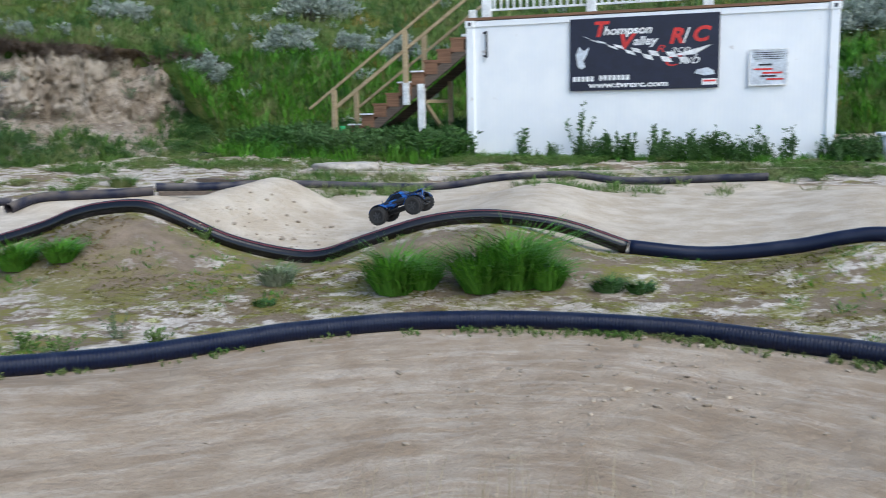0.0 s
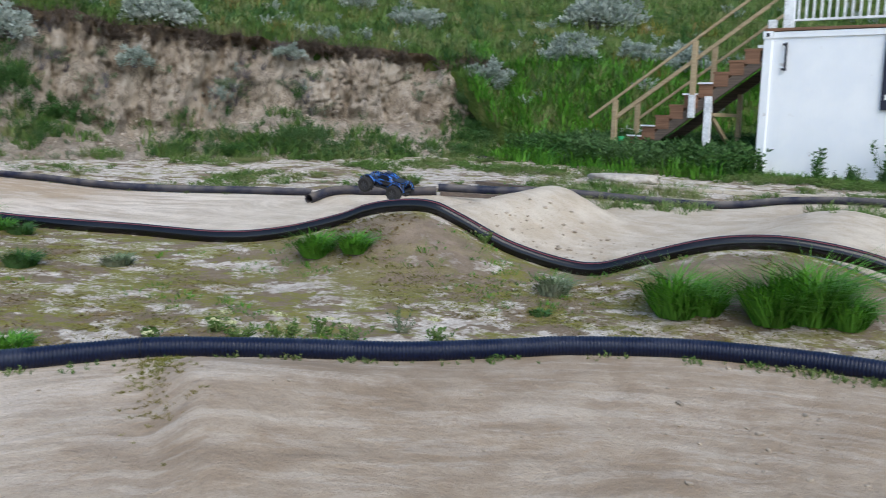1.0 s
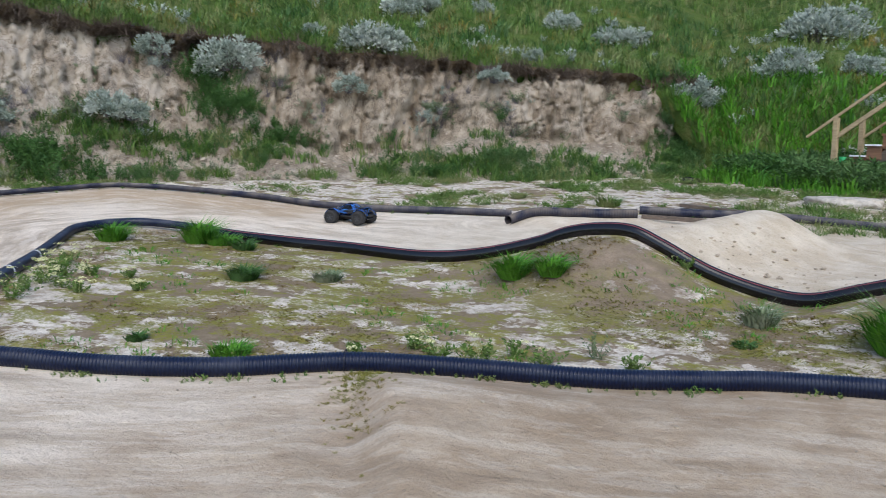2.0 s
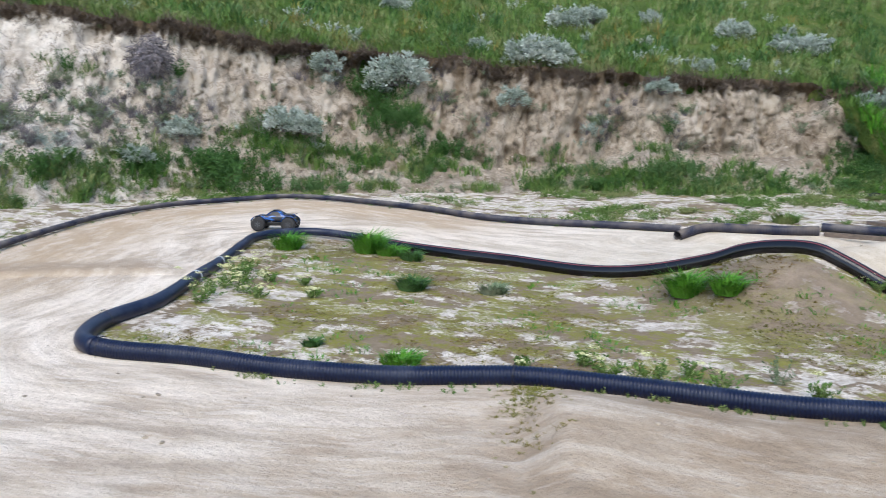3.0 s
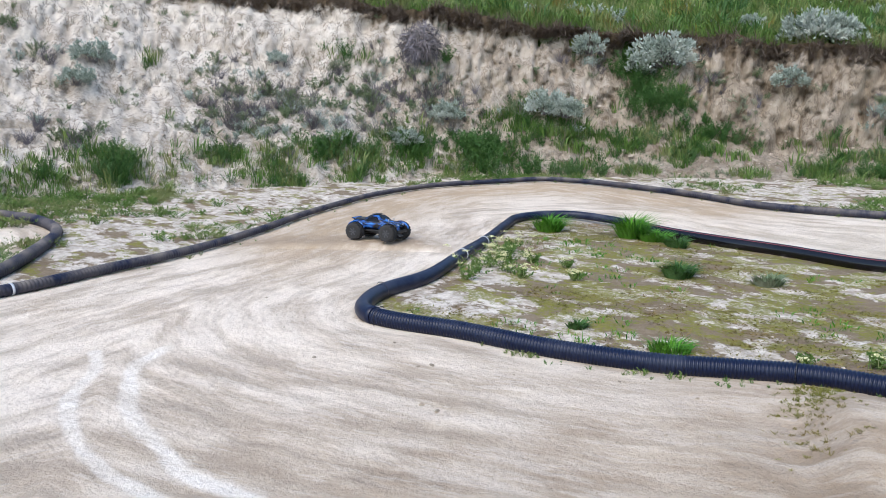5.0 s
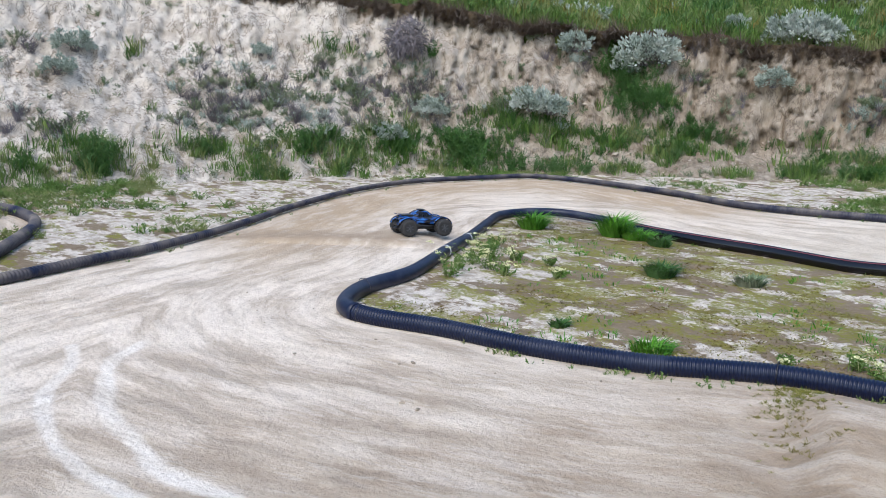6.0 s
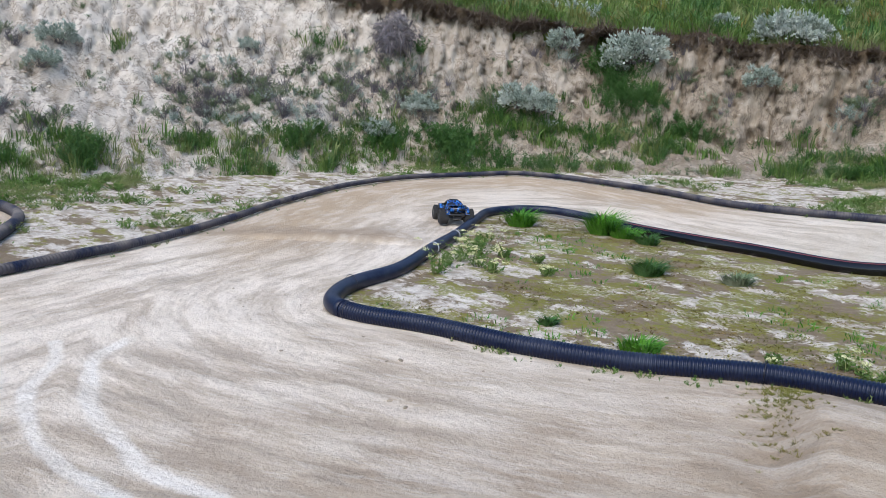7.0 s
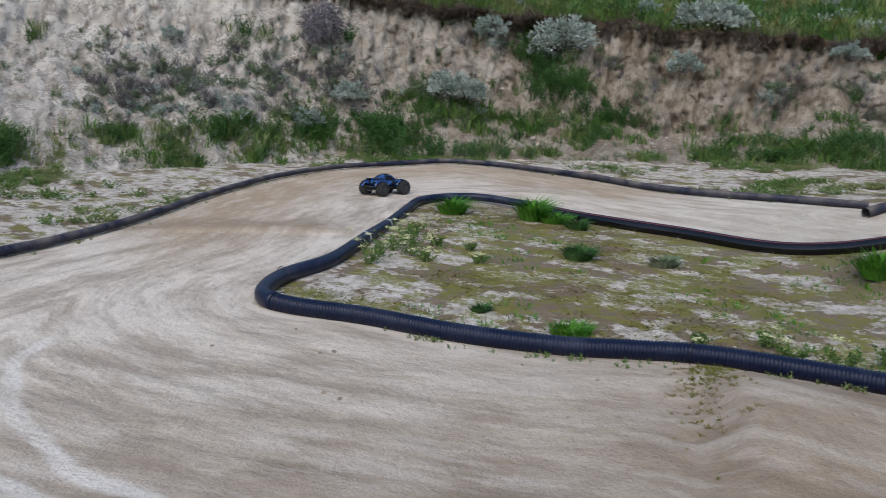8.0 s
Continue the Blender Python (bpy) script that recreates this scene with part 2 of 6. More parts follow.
SIGN_RED = simple("red_banner_print", (0.62, 0.035, 0.03), 0.45)
SIGN_WHITE = simple("white_banner_print", (0.80, 0.80, 0.80), 0.45)
SIGN_GREY = simple("pale_sign_board", (0.62, 0.66, 0.72), 0.5)
STEEL = simple("dark_steel", (0.05, 0.05, 0.06), 0.45, 0.6)
STONE = simple("pale_stone", (0.42, 0.38, 0.33), 0.9, scale=20, vary=0.3, strength=0.5)
PEBBLE = simple("dirt_clod", (0.34, 0.28, 0.21), 0.95, scale=25, vary=0.35, strength=0.5)
GREEN_PLASTIC = simple("green_plastic", (0.01, 0.30, 0.09), 0.4)
BIN = simple("pale_plastic_bin", (0.55, 0.60, 0.68), 0.5)
BLADE = foliage("grass_blade", (0.026, 0.115, 0.008), (0.105, 0.290, 0.020), (0.085, 0.205, 0.022))
BLADE_HILL = foliage("hill_grass_blade", (0.045, 0.105, 0.018), (0.13, 0.22, 0.045), (0.20, 0.215, 0.085))
BLADE_DARK = foliage("deep_green_weed", (0.018, 0.062, 0.012), (0.065, 0.150, 0.03), (0.08, 0.15, 0.05))
SCRUB = foliage("dry_scrub_leaf", (0.07, 0.11, 0.045), (0.20, 0.25, 0.14), (0.26, 0.27, 0.19))
SAGE = foliage("sagebrush_leaf", (0.13, 0.17, 0.135), (0.40, 0.46, 0.40), (0.46, 0.50, 0.45), 0.8)
TWIG = foliage("grey_twig", (0.085, 0.075, 0.08), (0.23, 0.205, 0.205), (0.19, 0.175, 0.20), 0.9)
MOSS = foliage("yellow_moss_sprig", (0.10, 0.11, 0.015), (0.26, 0.25, 0.05), (0.22, 0.15, 0.05))
YARROW = foliage("cream_flower", (0.42, 0.42, 0.18), (0.70, 0.69, 0.42))


# ---- object helpers ----
def mesh_of(name, verts, faces, material, smooth_faces=False):
    me = bpy.data.meshes.new(name)
    me.from_pydata([tuple(map(float, v)) for v in verts] if not isinstance(verts, np.ndarray) else verts.tolist(), [],
                   faces.tolist() if isinstance(faces, np.ndarray) else faces)
    me.materials.append(material)
    if smooth_faces:
        me.shade_smooth()
    return me


def part(name, bm, material, parent=None, label="", shade=False):
    me = bpy.data.meshes.new(name)
    bm.to_mesh(me)
    bm.free()
    me.materials.append(material)
    if shade:
        me.shade_smooth()
    ob = new(name, me)
    if parent is not None:
        ob.parent = parent
    if label:
        tagged(ob, label)
    return ob


def box_into(bm, m, sx, sy, sz, bevel=0.0):
    """A box of those sizes, centred on m's origin."""
    made = bmesh.ops.create_cube(bm, size=1.0, matrix=m @ Matrix.Diagonal((sx, sy, sz, 1)))
    if bevel:
        edges = list({e for v in made["verts"] for e in v.link_edges})
        bmesh.ops.bevel(bm, geom=edges, offset=bevel, segments=2, affect="EDGES", profile=0.6)
    return bm


def box(m, sx, sy, sz, bevel=0.004):
    return box_into(bmesh.new(), m, sx, sy, sz, bevel)


def bar(a, b, sx, sy, bevel=0.004, up=(0, 0, 1)):
    """A beam of that section from a to b."""
    a, b = Vector(a), Vector(b)
    d = (b - a).normalized()
    side = d.cross(Vector(up))
    side = side.normalized() if side.length > 1e-3 else Vector((1, 0, 0))
    top = side.cross(d)
    m = Matrix((side, top, d)).transposed().to_4x4()
    m.translation = (a + b) / 2
    return box(m, sx, sy, (b - a).length, bevel)


def lathe_x(profile, segments=20, capped=True):
    """A turned body about the x axis from (x, radius) pairs."""
    bm = bmesh.new()
    rings = []
    for x, r in profile:
        rings.append([bm.verts.new((x, r * math.cos(6.283185 * k / segments), r * math.sin(6.283185 * k / segments))) for k in range(segments)])
    for a, b in zip(rings, rings[1:]):
        for k in range(segments):
            bm.faces.new((a[k], a[(k + 1) % segments], b[(k + 1) % segments], b[k]))
    if capped:
        bm.faces.new(rings[0][::-1])
        bm.faces.new(rings[-1])
    return bm


def thing(name, label, category, group="", m=None):
    ob = new(name)
    if m is not None:
        ob.matrix_world = m
    return tagged(ob, label, category, group)


# ---- the plan: pipes that edge the lanes ----
R = 0.06
NEAR = [(4.6, 2.6, 0.10), (3.5, 3.75, 0.12), (2.67, 4.58, 0.13), (2.28, 4.89, 0.13), (1.73, 5.27, 0.14), (1.06, 5.50, 0.15), (0.55, 5.61, 0.15),
        (-0.04, 5.62, 0.15), (-0.70, 5.49, 0.14), (-1.02, 5.36, 0.13), (-1.65, 5.05, 0.13), (-2.34, 4.85, 0.14), (-3.02, 4.60, 0.15),
        (-3.40, 4.36, 0.14), (-3.75, 4.06, 0.14), (-4.33, 3.74, 0.15), (-4.92, 3.48, 0.18), (-5.40, 3.24, 0.19), (-5.71, 3.20, 0.20),
        (-5.96, 3.37, 0.22), (-6.18, 3.68, 0.24), (-6.40, 4.25, 0.27), (-6.89, 4.96, 0.33), (-7.41, 5.68, 0.37), (-7.97, 6.41, 0.43),
        (-8.30, 6.87, 0.46), (-8.30, 7.33, 0.48), (-8.04, 7.67, 0.48), (-7.45, 7.86, 0.44)]
STRIPED = [(-7.40, 7.86, 0.43), (-6.78, 7.74, 0.40), (-5.99, 7.74, 0.38), (-5.33, 7.82, 0.36), (-4.37, 7.81, 0.34), (-3.77, 7.89, 0.40),
           (-3.18, 7.92, 0.55), (-2.89, 7.92, 0.66), (-2.60, 7.90, 0.72), (-2.26, 7.86, 0.73), (-1.99, 7.84, 0.63), (-1.51, 7.80, 0.41),
           (-1.01, 7.77, 0.28), (-0.68, 7.74, 0.27), (-0.29, 7.66, 0.40), (0.21, 7.61, 0.55), (0.61, 7.59, 0.60), (0.95, 7.55, 0.59),
           (1.43, 7.47, 0.51), (1.95, 7.37, 0.33)]
STRIPED_END = [(1.97, 7.37, 0.33), (2.59, 7.20, 0.28), (3.23, 7.01, 0.35), (3.63, 6.87, 0.44), (3.95, 6.74, 0.47), (4.8, 6.3, 0.40), (5.8, 5.6, 0.30)]
OUTER = [(-4.74, 10.96, 0.53), (-5.52, 10.72, 0.54), (-6.53, 10.33, 0.55), (-7.36, 10.21, 0.57), (-8.49, 10.36, 0.62), (-9.64, 10.37, 0.66),
         (-10.38, 10.22, 0.69), (-11.04, 9.82, 0.71), (-11.25, 9.03, 0.68), (-11.37, 7.80, 0.64), (-10.97, 6.57, 0.58), (-10.37, 5.63, 0.53),
         (-9.72, 4.70, 0.47), (-9.26, 4.15, 0.43), (-8.70, 3.35, 0.37), (-8.20, 2.55, 0.33), (-7.98, 2.08, 0.31), (-7.63, 1.41, 0.28), (-7.40, 0.9, 0.26), (-6.9, 0.1, 0.24)]
SIDE_LANE = [(-13.0, 0.6, 0.55), (-12.0, 1.3, 0.53), (-11.03, 1.75, 0.49), (-10.62, 1.98, 0.47), (-10.10, 2.06, 0.43), (-9.70, 1.98, 0.40),
             (-9.27, 1.80, 0.38), (-8.57, 1.45, 0.34), (-8.07, 1.10, 0.30), (-7.6, 0.5, 0.27)]
BACK_SHORT = [(-4.50, 10.30, 0.50), (-4.33, 10.75, 0.58), (-3.87, 10.90, 0.59), (-3.43, 11.05, 0.59), (-3.08, 11.18, 0.60)]
BACK = [(-3.21, 11.77, 0.60), (-2.69, 11.90, 0.58), (-2.11, 12.02, 0.58), (-1.59, 12.10, 0.58), (-1.13, 12.15, 0.56), (-0.43, 12.19, 0.52),
        (0.27, 12.20, 0.49), (0.75, 12.18, 0.51), (1.30, 12.13, 0.59), (1.92, 12.05, 0.63), (2.45, 11.95, 0.63), (2.90, 11.85, 0.56),
        (3.40, 11.72, 0.54), (4.10, 11.49, 0.57), (4.83, 11.21, 0.60)]
LINES = {"near": spline(NEAR), "striped": spline(STRIPED), "striped_end": spline(STRIPED_END), "outer": spline(OUTER),
         "side": spline(SIDE_LANE), "back": spline(BACK), "short": spline(BACK_SHORT)}
# how far the soil is banked up beside each pipe
BANK = {"near": 0.35, "striped": 0.62, "striped_end": 0.62, "outer": 0.55, "side": 0.4, "short": 0.35, "back": 0.30}
# jump ridges: two ends, height, half width
RIDGES = [((-2.35, 7.9), (-1.45, 10.2), 0.42, 0.60), ((0.85, 7.6), (1.75, 10.4), 0.25, 0.75), ((4.0, 6.8), (5.3, 9.4), 0.15, 0.8)
          ]


# low steps in the lanes: two ends, height, the way over which they level out, how ragged
STEPS = [((-2.95, 4.55), (-2.0, 3.2), 0.17, 1.3, 0.10), ((-8.62, 3.42), (-7.38, 5.12), 0.05, 1.1, 0.05)]
# pale wheel lines worn into the near lane
WORN = [([(-5.9, 1.36), (-5.54, 1.27), (-5.16, 1.04), (-4.66, 0.94), (-4.26, 0.95), (-3.96, 1.02), (-3.2, 1.3)], 0.058),
        ([(-5.75, 1.75), (-5.51, 1.5), (-5.09, 1.32), (-4.68, 1.24), (-4.27, 1.25), (-3.91, 1.27), (-3.0, 1.6), (-1.8, 2.2)], 0.068)]


def near_line(x, y, line):
    """The distance to a line, its height and how far along, at each place."""
    best, height, along = np.full(x.shape, 1e9), np.zeros(x.shape), np.zeros(x.shape)
    way = np.gradient(line, axis=0)
    way = way / (np.linalg.norm(way[:, :2], axis=1)[:, None] + 1e-9)
    reach = 0.5 * float(np.linalg.norm(line[1] - line[0]))
    for lo in range(0, len(x), 20000):
        s = slice(lo, lo + 20000)
        d = (x[s, None] - line[None, :, 0]) ** 2 + (y[s, None] - line[None, :, 1]) ** 2
        k = d.argmin(1)
        off = np.clip((x[s] - line[k, 0]) * way[k, 0] + (y[s] - line[k, 1]) * way[k, 1], -reach, reach)
        best[s], height[s], along[s] = np.sqrt(d[np.arange(len(k)), k]), line[k, 2] + way[k, 2] * off, k / len(line)
    return best, height, along


def inside(x, y, ring):
    """Whether places lie in a closed outline."""
    hit = np.zeros(x.shape, bool)
    for (x0, y0), (x1, y1) in zip(ring, np.roll(ring, -1, 0)):
        cross = ((y0 > y) != (y1 > y)) & (x < (x1 - x0) * (y - y0) / (y1 - y0 + 1e-12) + x0)
        hit ^= cross
    return hit


def soil_height(x, y):
    """Ground height, distance to the nearest pipe."""
    x, y = np.atleast_1d(np.asarray(x, float)), np.atleast_1d(np.asarray(y, float))
    r = np.hypot(x, y)
    z = 0.06 * np.clip(np.minimum(r, 22) - 4, 0, None)
    for (ax, ay), (bx, by), h, w in RIDGES:
        dx, dy = bx - ax, by - ay
        s = np.clip(((x - ax) * dx + (y - ay) * dy) / (dx * dx + dy * dy), 0, 1)
        d = np.hypot(x - ax - s * dx, y - ay - s * dy)
        z = z + h * np.exp(-(d / w) ** 2)
    for k, ((ax, ay), (bx, by), h, level, ragged) in enumerate(STEPS):
        size = math.hypot(bx - ax, by - ay)
        ux, uy = (bx - ax) / size, (by - ay) / size
        along, across = (x - ax) * ux + (y - ay) * uy, (x - ax) * -uy + (y - ay) * ux
        across = across + (fbm(x * 1.6, y * 1.6, seed=19 + k) - 0.5) * ragged
        ends = smooth(along, -0.35, 0.1) * smooth(along, size + 0.95, size - 1.05) if k == 0 else smooth(along, -0.3, 0.1) * smooth(along, size + 0.3, size - 0.1)
        wide = 0.20 if k == 0 else 0.07
        z = z + h * smooth(across, -wide, wide * 0.6) * np.exp(-np.clip(across / level, 0, None) ** 2) * ends
    nearest = np.full(x.shape, 1e9)
    ok = r < 16
    for name, line in LINES.items():
        if not ok.any():
            break
        d, h, _ = near_line(x[ok], y[ok], line[::2])
        w = np.exp(-(d / BANK[name]) ** 2)
        z[ok] = z[ok] * (1 - w) + (h - 0.88 * R) * w
        nearest[ok] = np.minimum(nearest[ok], d)
    z = z + (fbm(x * 0.9, y * 0.9, seed=3) - 0.5) * 0.06 * smooth(nearest, 0.05, 0.8) + (fbm(x * 5, y * 5, seed=9, octaves=3) - 0.5) * 0.022 * smooth(nearest, 0.12, 0.45)
    return z, nearest


def gz(x, y):
    return float(soil_height(x, y)[0][0])


ISLAND = np.vstack([LINES["near"][::6, :2], LINES["striped"][::6, :2], LINES["striped_end"][::6, :2], [[7.5, 3.0]]])


def build_ground():
    az = np.radians(np.concatenate([np.arange(-180, -44, 4), np.arange(-44, 98, 0.24), np.arange(98, 180, 4)]))
    rad = np.concatenate([[0.02, 0.6, 1.2, 1.8], np.geomspace(2.3, 22, 460), [26, 35, 60, 120, 300, 900, 3000]])
    a, r = np.meshgrid(az, rad, indexing="ij")
    x, y = (-np.sin(a) * r).ravel(), (np.cos(a) * r).ravel()
    z, nearest = soil_height(x, y)
    n, m = len(az), len(rad)
    i, j = np.meshgrid(np.arange(n), np.arange(m - 1), indexing="ij")
    faces = np.stack([i * m + j, ((i + 1) % n) * m + j, ((i + 1) % n) * m + j + 1, i * m + j + 1], -1).reshape(-1, 4)[:, ::-1]
    me = mesh_of("ground", np.stack([x, y, z], -1), faces, SOIL, True)
    # rough ground is the island between the lanes and all that lies outside the outer pipes
    rr = np.hypot(x, y)
    angle = np.degrees(np.arctan2(-x, y))
    rough = inside(x, y, ISLAND).astype(float)
    outer = LINES["outer"]
    oa, orad = np.degrees(np.arctan2(-outer[:, 0], outer[:, 1])), np.hypot(outer[:, 0], outer[:, 1])
    k = np.argsort(oa)
    beyond = rr > np.interp(angle, np.concatenate([[-60, 8, 22], oa[k]]), np.concatenate([[12.3, 12.2, 11.7], orad[k]]))
    side = inside(x, y, np.vstack([LINES["side"][::5, :2], [[-14, -3]]]))
    rough = np.maximum(rough, (beyond & ~side).astype(float))
    fade = smooth(nearest, 0.0, 0.12)
    rough = rough * fade + 0.5 * (1 - fade)
    mound = np.zeros(x.shape)
    d, h, _ = near_line(x, y, LINES["striped"][::4])
    mound = inside(x, y, ISLAND) * np.exp(-(d / 1.05) ** 2) * smooth(d, 0.10, 0.35) * smooth(h, 0.36, 0.52)
    nd, _, _ = near_line(x, y, LINES["near"][::4])
    mossy = inside(x, y, ISLAND) * (0.25 + 0.75 * smooth(nd, 0.25, 1.3)) + 0.1
    worn = np.zeros(x.shape)
    for arc, wide in WORN:
        d, _, _ = near_line(x, y, spline([(px, py, 0.0) for px, py in arc], 0.04))
        worn = np.maximum(worn, np.exp(-(d / wide) ** 2))
    lane_ring = np.vstack([LINES["striped"][::6, :2], LINES["striped_end"][::6, :2], [[9, 9]], LINES["back"][::-8, :2], LINES["short"][::-4, :2], LINES["outer"][::8, :2][:14]])
    od, _, _ = near_line(x, y, outer[::3])
    bank = np.where(beyond, 0.0, 1.0) * np.exp(-((od - 0.55) / 0.85) ** 2) * smooth(x, -6.0, -7.6) * smooth(y, 2.6, 4.2)
    # darker brown soil colour along the far side of the low step
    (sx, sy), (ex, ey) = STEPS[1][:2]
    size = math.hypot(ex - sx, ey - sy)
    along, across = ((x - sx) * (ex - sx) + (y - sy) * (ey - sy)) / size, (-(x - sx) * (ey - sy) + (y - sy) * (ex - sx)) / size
    step_brown = smooth(across, -0.05, 0.02) * smooth(across, 0.75, 0.15) * smooth(along, -0.3, 0.2) * smooth(along, size + 0.3, size - 0.2)
    dusty = inside(x, y, lane_ring) * smooth(x, -7.5, -3.5)
    for key, values in (("rough_ground", rough), ("mound", mound), ("mossy", mossy), ("dusty", dusty), ("worn", worn), ("bank", bank), ("step_brown", step_brown), ("dry", smooth(-x, 1.5, 6.0))):
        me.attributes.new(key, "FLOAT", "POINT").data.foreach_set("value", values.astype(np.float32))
    lane = np.stack([x * 0.95, y * 0.95, np.minimum(nearest, 6) * 4.2], -1)
    me.attributes.new("lane", "FLOAT_VECTOR", "POINT").data.foreach_set("vector", lane.astype(np.float32).ravel())
    return tagged(new("ground", me), "pale tan packed dirt with mossy rough ground", "ground", kind="structure")


build_ground()

# ---- cliff and hillside ----
CLIFF_AZ = [6, 9, 12, 16, 21, 25, 30, 36, 41, 46, 51, 57, 61, 68, 80, 95, 120]
CLIFF_R = [20.6, 20.6, 20.4, 20.0, 19.5, 19.0, 18.6, 18.4, 18.2, 17.8, 17.5, 17.4, 17.6, 18.0, 18.0, 17.5, 17.0]
CLIFF_TOP = [2.55, 2.70, 2.80, 2.95, 3.03, 3.06, 3.11, 3.29, 3.35, 3.47, 3.61, 3.70, 3.91, 4.04, 4.25, 4.30, 4.30]
FOOT_AZ = [6, 12, 19, 25, 29, 34, 39, 44, 47, 51, 57, 65, 71, 77, 95, 120]
FOOT_Z = [1.9, 1.35, 1.45, 1.62, 1.33, 1.10, 1.50, 1.65, 2.0, 2.03, 2.2, 1.95, 1.65, 1.8, 1.8, 1.8]
TOE_AZ = [6, 11, 21, 33, 46, 55, 62, 69, 77, 95, 120]
TOE_R = [17.6, 17.8, 16.3, 16.0, 15.7, 15.4, 14.2, 13.5, 12.6, 12.2, 12.2]


def cliff_place(a, v):
    """A place on the cliff by bearing in degrees and way up, 0 at the toe, 0.5 at the face's foot, 1 at the lip."""
    a, v = np.broadcast_arrays(np.asarray(a, float), np.asarray(v, float))
    face, top = np.interp(a, CLIFF_AZ, CLIFF_R), np.interp(a, CLIFF_AZ, CLIFF_TOP)
    foot, toe = np.interp(a, FOOT_AZ, FOOT_Z), np.interp(a, TOE_AZ, TOE_R)
    toe_z = 0.06 * (toe - 4) - 0.05
    low, high = np.clip(v / 0.5, 0, 1), np.clip((v - 0.5) / 0.5, 0, 1)
    r = toe + (face - 0.75 - toe) * low + 0.75 * high ** 1.3
    z = toe_z + (foot - toe_z) * low ** 1.25 + (top - foot) * high
    # towards the side lane the face lies back as a long scree slope
    lie = 0.8 * smooth(a, 50, 64)
    r = r * (1 - lie) + (toe + (face - toe) * v) * lie
    z = z * (1 - lie) + (toe_z + (top - toe_z) * v ** 1.2) * lie
    s = np.radians(a) * 17
    gully = fbm(s * 0.75, v * 1.1, seed=21) - 0.5
    rib = 0.42 - 1.7 * np.abs(fbm(s * 1.3 + 0.25 * z, v * 2.2, seed=31) - 0.5) * 2
    lumps = 0.5 - np.abs(2 * fbm(s * 3.1, z * 2.4, seed=41) - 1) * 1.6
    block = 0.5 - np.abs(2 * fbm(s * 5.5 + 0.4 * z, z * 3.2, seed=43) - 1) * 1.8
    crumbs = fbm(s * 9, z * 9, seed=51, octaves=3) - 0.5
    crack = smooth(np.abs(fbm(s * 1.9, v * 1.3, seed=33) - 0.5), 0.035, 0.0) + 0.6 * smooth(np.abs(fbm(s * 3.4, z * 2.0, seed=35) - 0.5), 0.03, 0.0)
    steep = smooth(v, 0.35, 0.6) * (1 - 0.6 * smooth(v, 0.93, 1.0))
    calm = 1 - 0.7 * smooth(a, 50, 62)
    big = gully * (0.5 + 1.3 * steep) * calm + rib * -(0.10 + 0.42 * steep) * calm * (1 - 0.6 * smooth(v, 0.9, 1.0))
    bare = steep * calm
    flute = 0.4 - np.abs(2 * fbm(s * 5.0 + 0.5 * z, z * 0.7, seed=45) - 1) * 1.9
    small = lumps * -0.18 * (1 - 0.5 * bare) + block * -0.10 * (1 - 0.6 * bare) + flute * -0.13 * bare + crumbs * (0.24 - 0.14 * bare)
    r = r + big + small * (0.7 + 0.3 * calm) + crack * 0.22 * calm * smooth(v, 0.4, 0.6) * (1 - smooth(v, 0.94, 1.0))
    r = r - 0.16 * smooth(v, 0.90, 0.97) * smooth(fbm(s * 3, 0.5, seed=61), 0.35, 0.6)
    z = z + (fbm(s * 2.2, v * 4, seed=37) - 0.5) * 0.22 * (1 - steep) + (fbm(s * 1.6, v * 0, seed=71) - 0.5) * 0.28 * smooth(v, 0.75, 1.0)
    # the end by the stairs slumps into a low bank
    z = z - 0.5 * smooth(a, 12.0, 9.5) * smooth(v, 0.3, 1.0)
    return -np.sin(np.radians(a)) * r, np.cos(np.radians(a)) * r, z


def hill_start(a):
    r0 = np.interp(a, [-180, -60, -30, 0, 4, 8, 11, 14, *CLIFF_AZ[3:]], [19.6, 19.6, 19.6, 19.2, 18.2, 17.6, 18.2, 19.6, *[r - 0.05 for r in CLIFF_R[3:]]])
    z0 = np.interp(a, [-180, 0, 4, 8, 11, 14, *CLIFF_AZ[3:]], [0.85, 0.85, 0.82, 0.80, 1.3, 2.6, *CLIFF_TOP[3:]])
    lift = np.interp(a, [-180, 7, 15], [1.35, 1.2, 0.0])
    return r0, z0, lift


def hill_place(a, d):
    """A place on the hillside by bearing in degrees and the way past its foot in metres."""
    a, d = np.broadcast_arrays(np.asarray(a, float), np.asarray(d, float))
    r0, z0, lift = hill_start(a)
    s = np.radians(a) * 17
    edge = 0.10 * np.interp(a, [8, 14], [0, 1]) + (fbm(s * 0.75, 1.1, seed=21) - 0.5) * 1.1 * np.interp(a, [8, 14], [0, 1]) * np.exp(-d / 2)
    r = r0 + edge + d
    z = z0 + 0.27 * d + 0.0012 * d * d * (d < 60) + lift * (1 - np.exp(-d / 1.5)) + (fbm(s * 0.6, d * 0.35, seed=81) - 0.5) * 0.5 * smooth(d, 0, 2)
    z = z + (fbm(s * 1.6, 0.0, seed=71) - 0.5) * 0.28 * np.exp(-d / 0.8) * np.interp(a, [8, 14], [0, 1])
    return -np.sin(np.radians(a)) * r, np.cos(np.radians(a)) * r, z


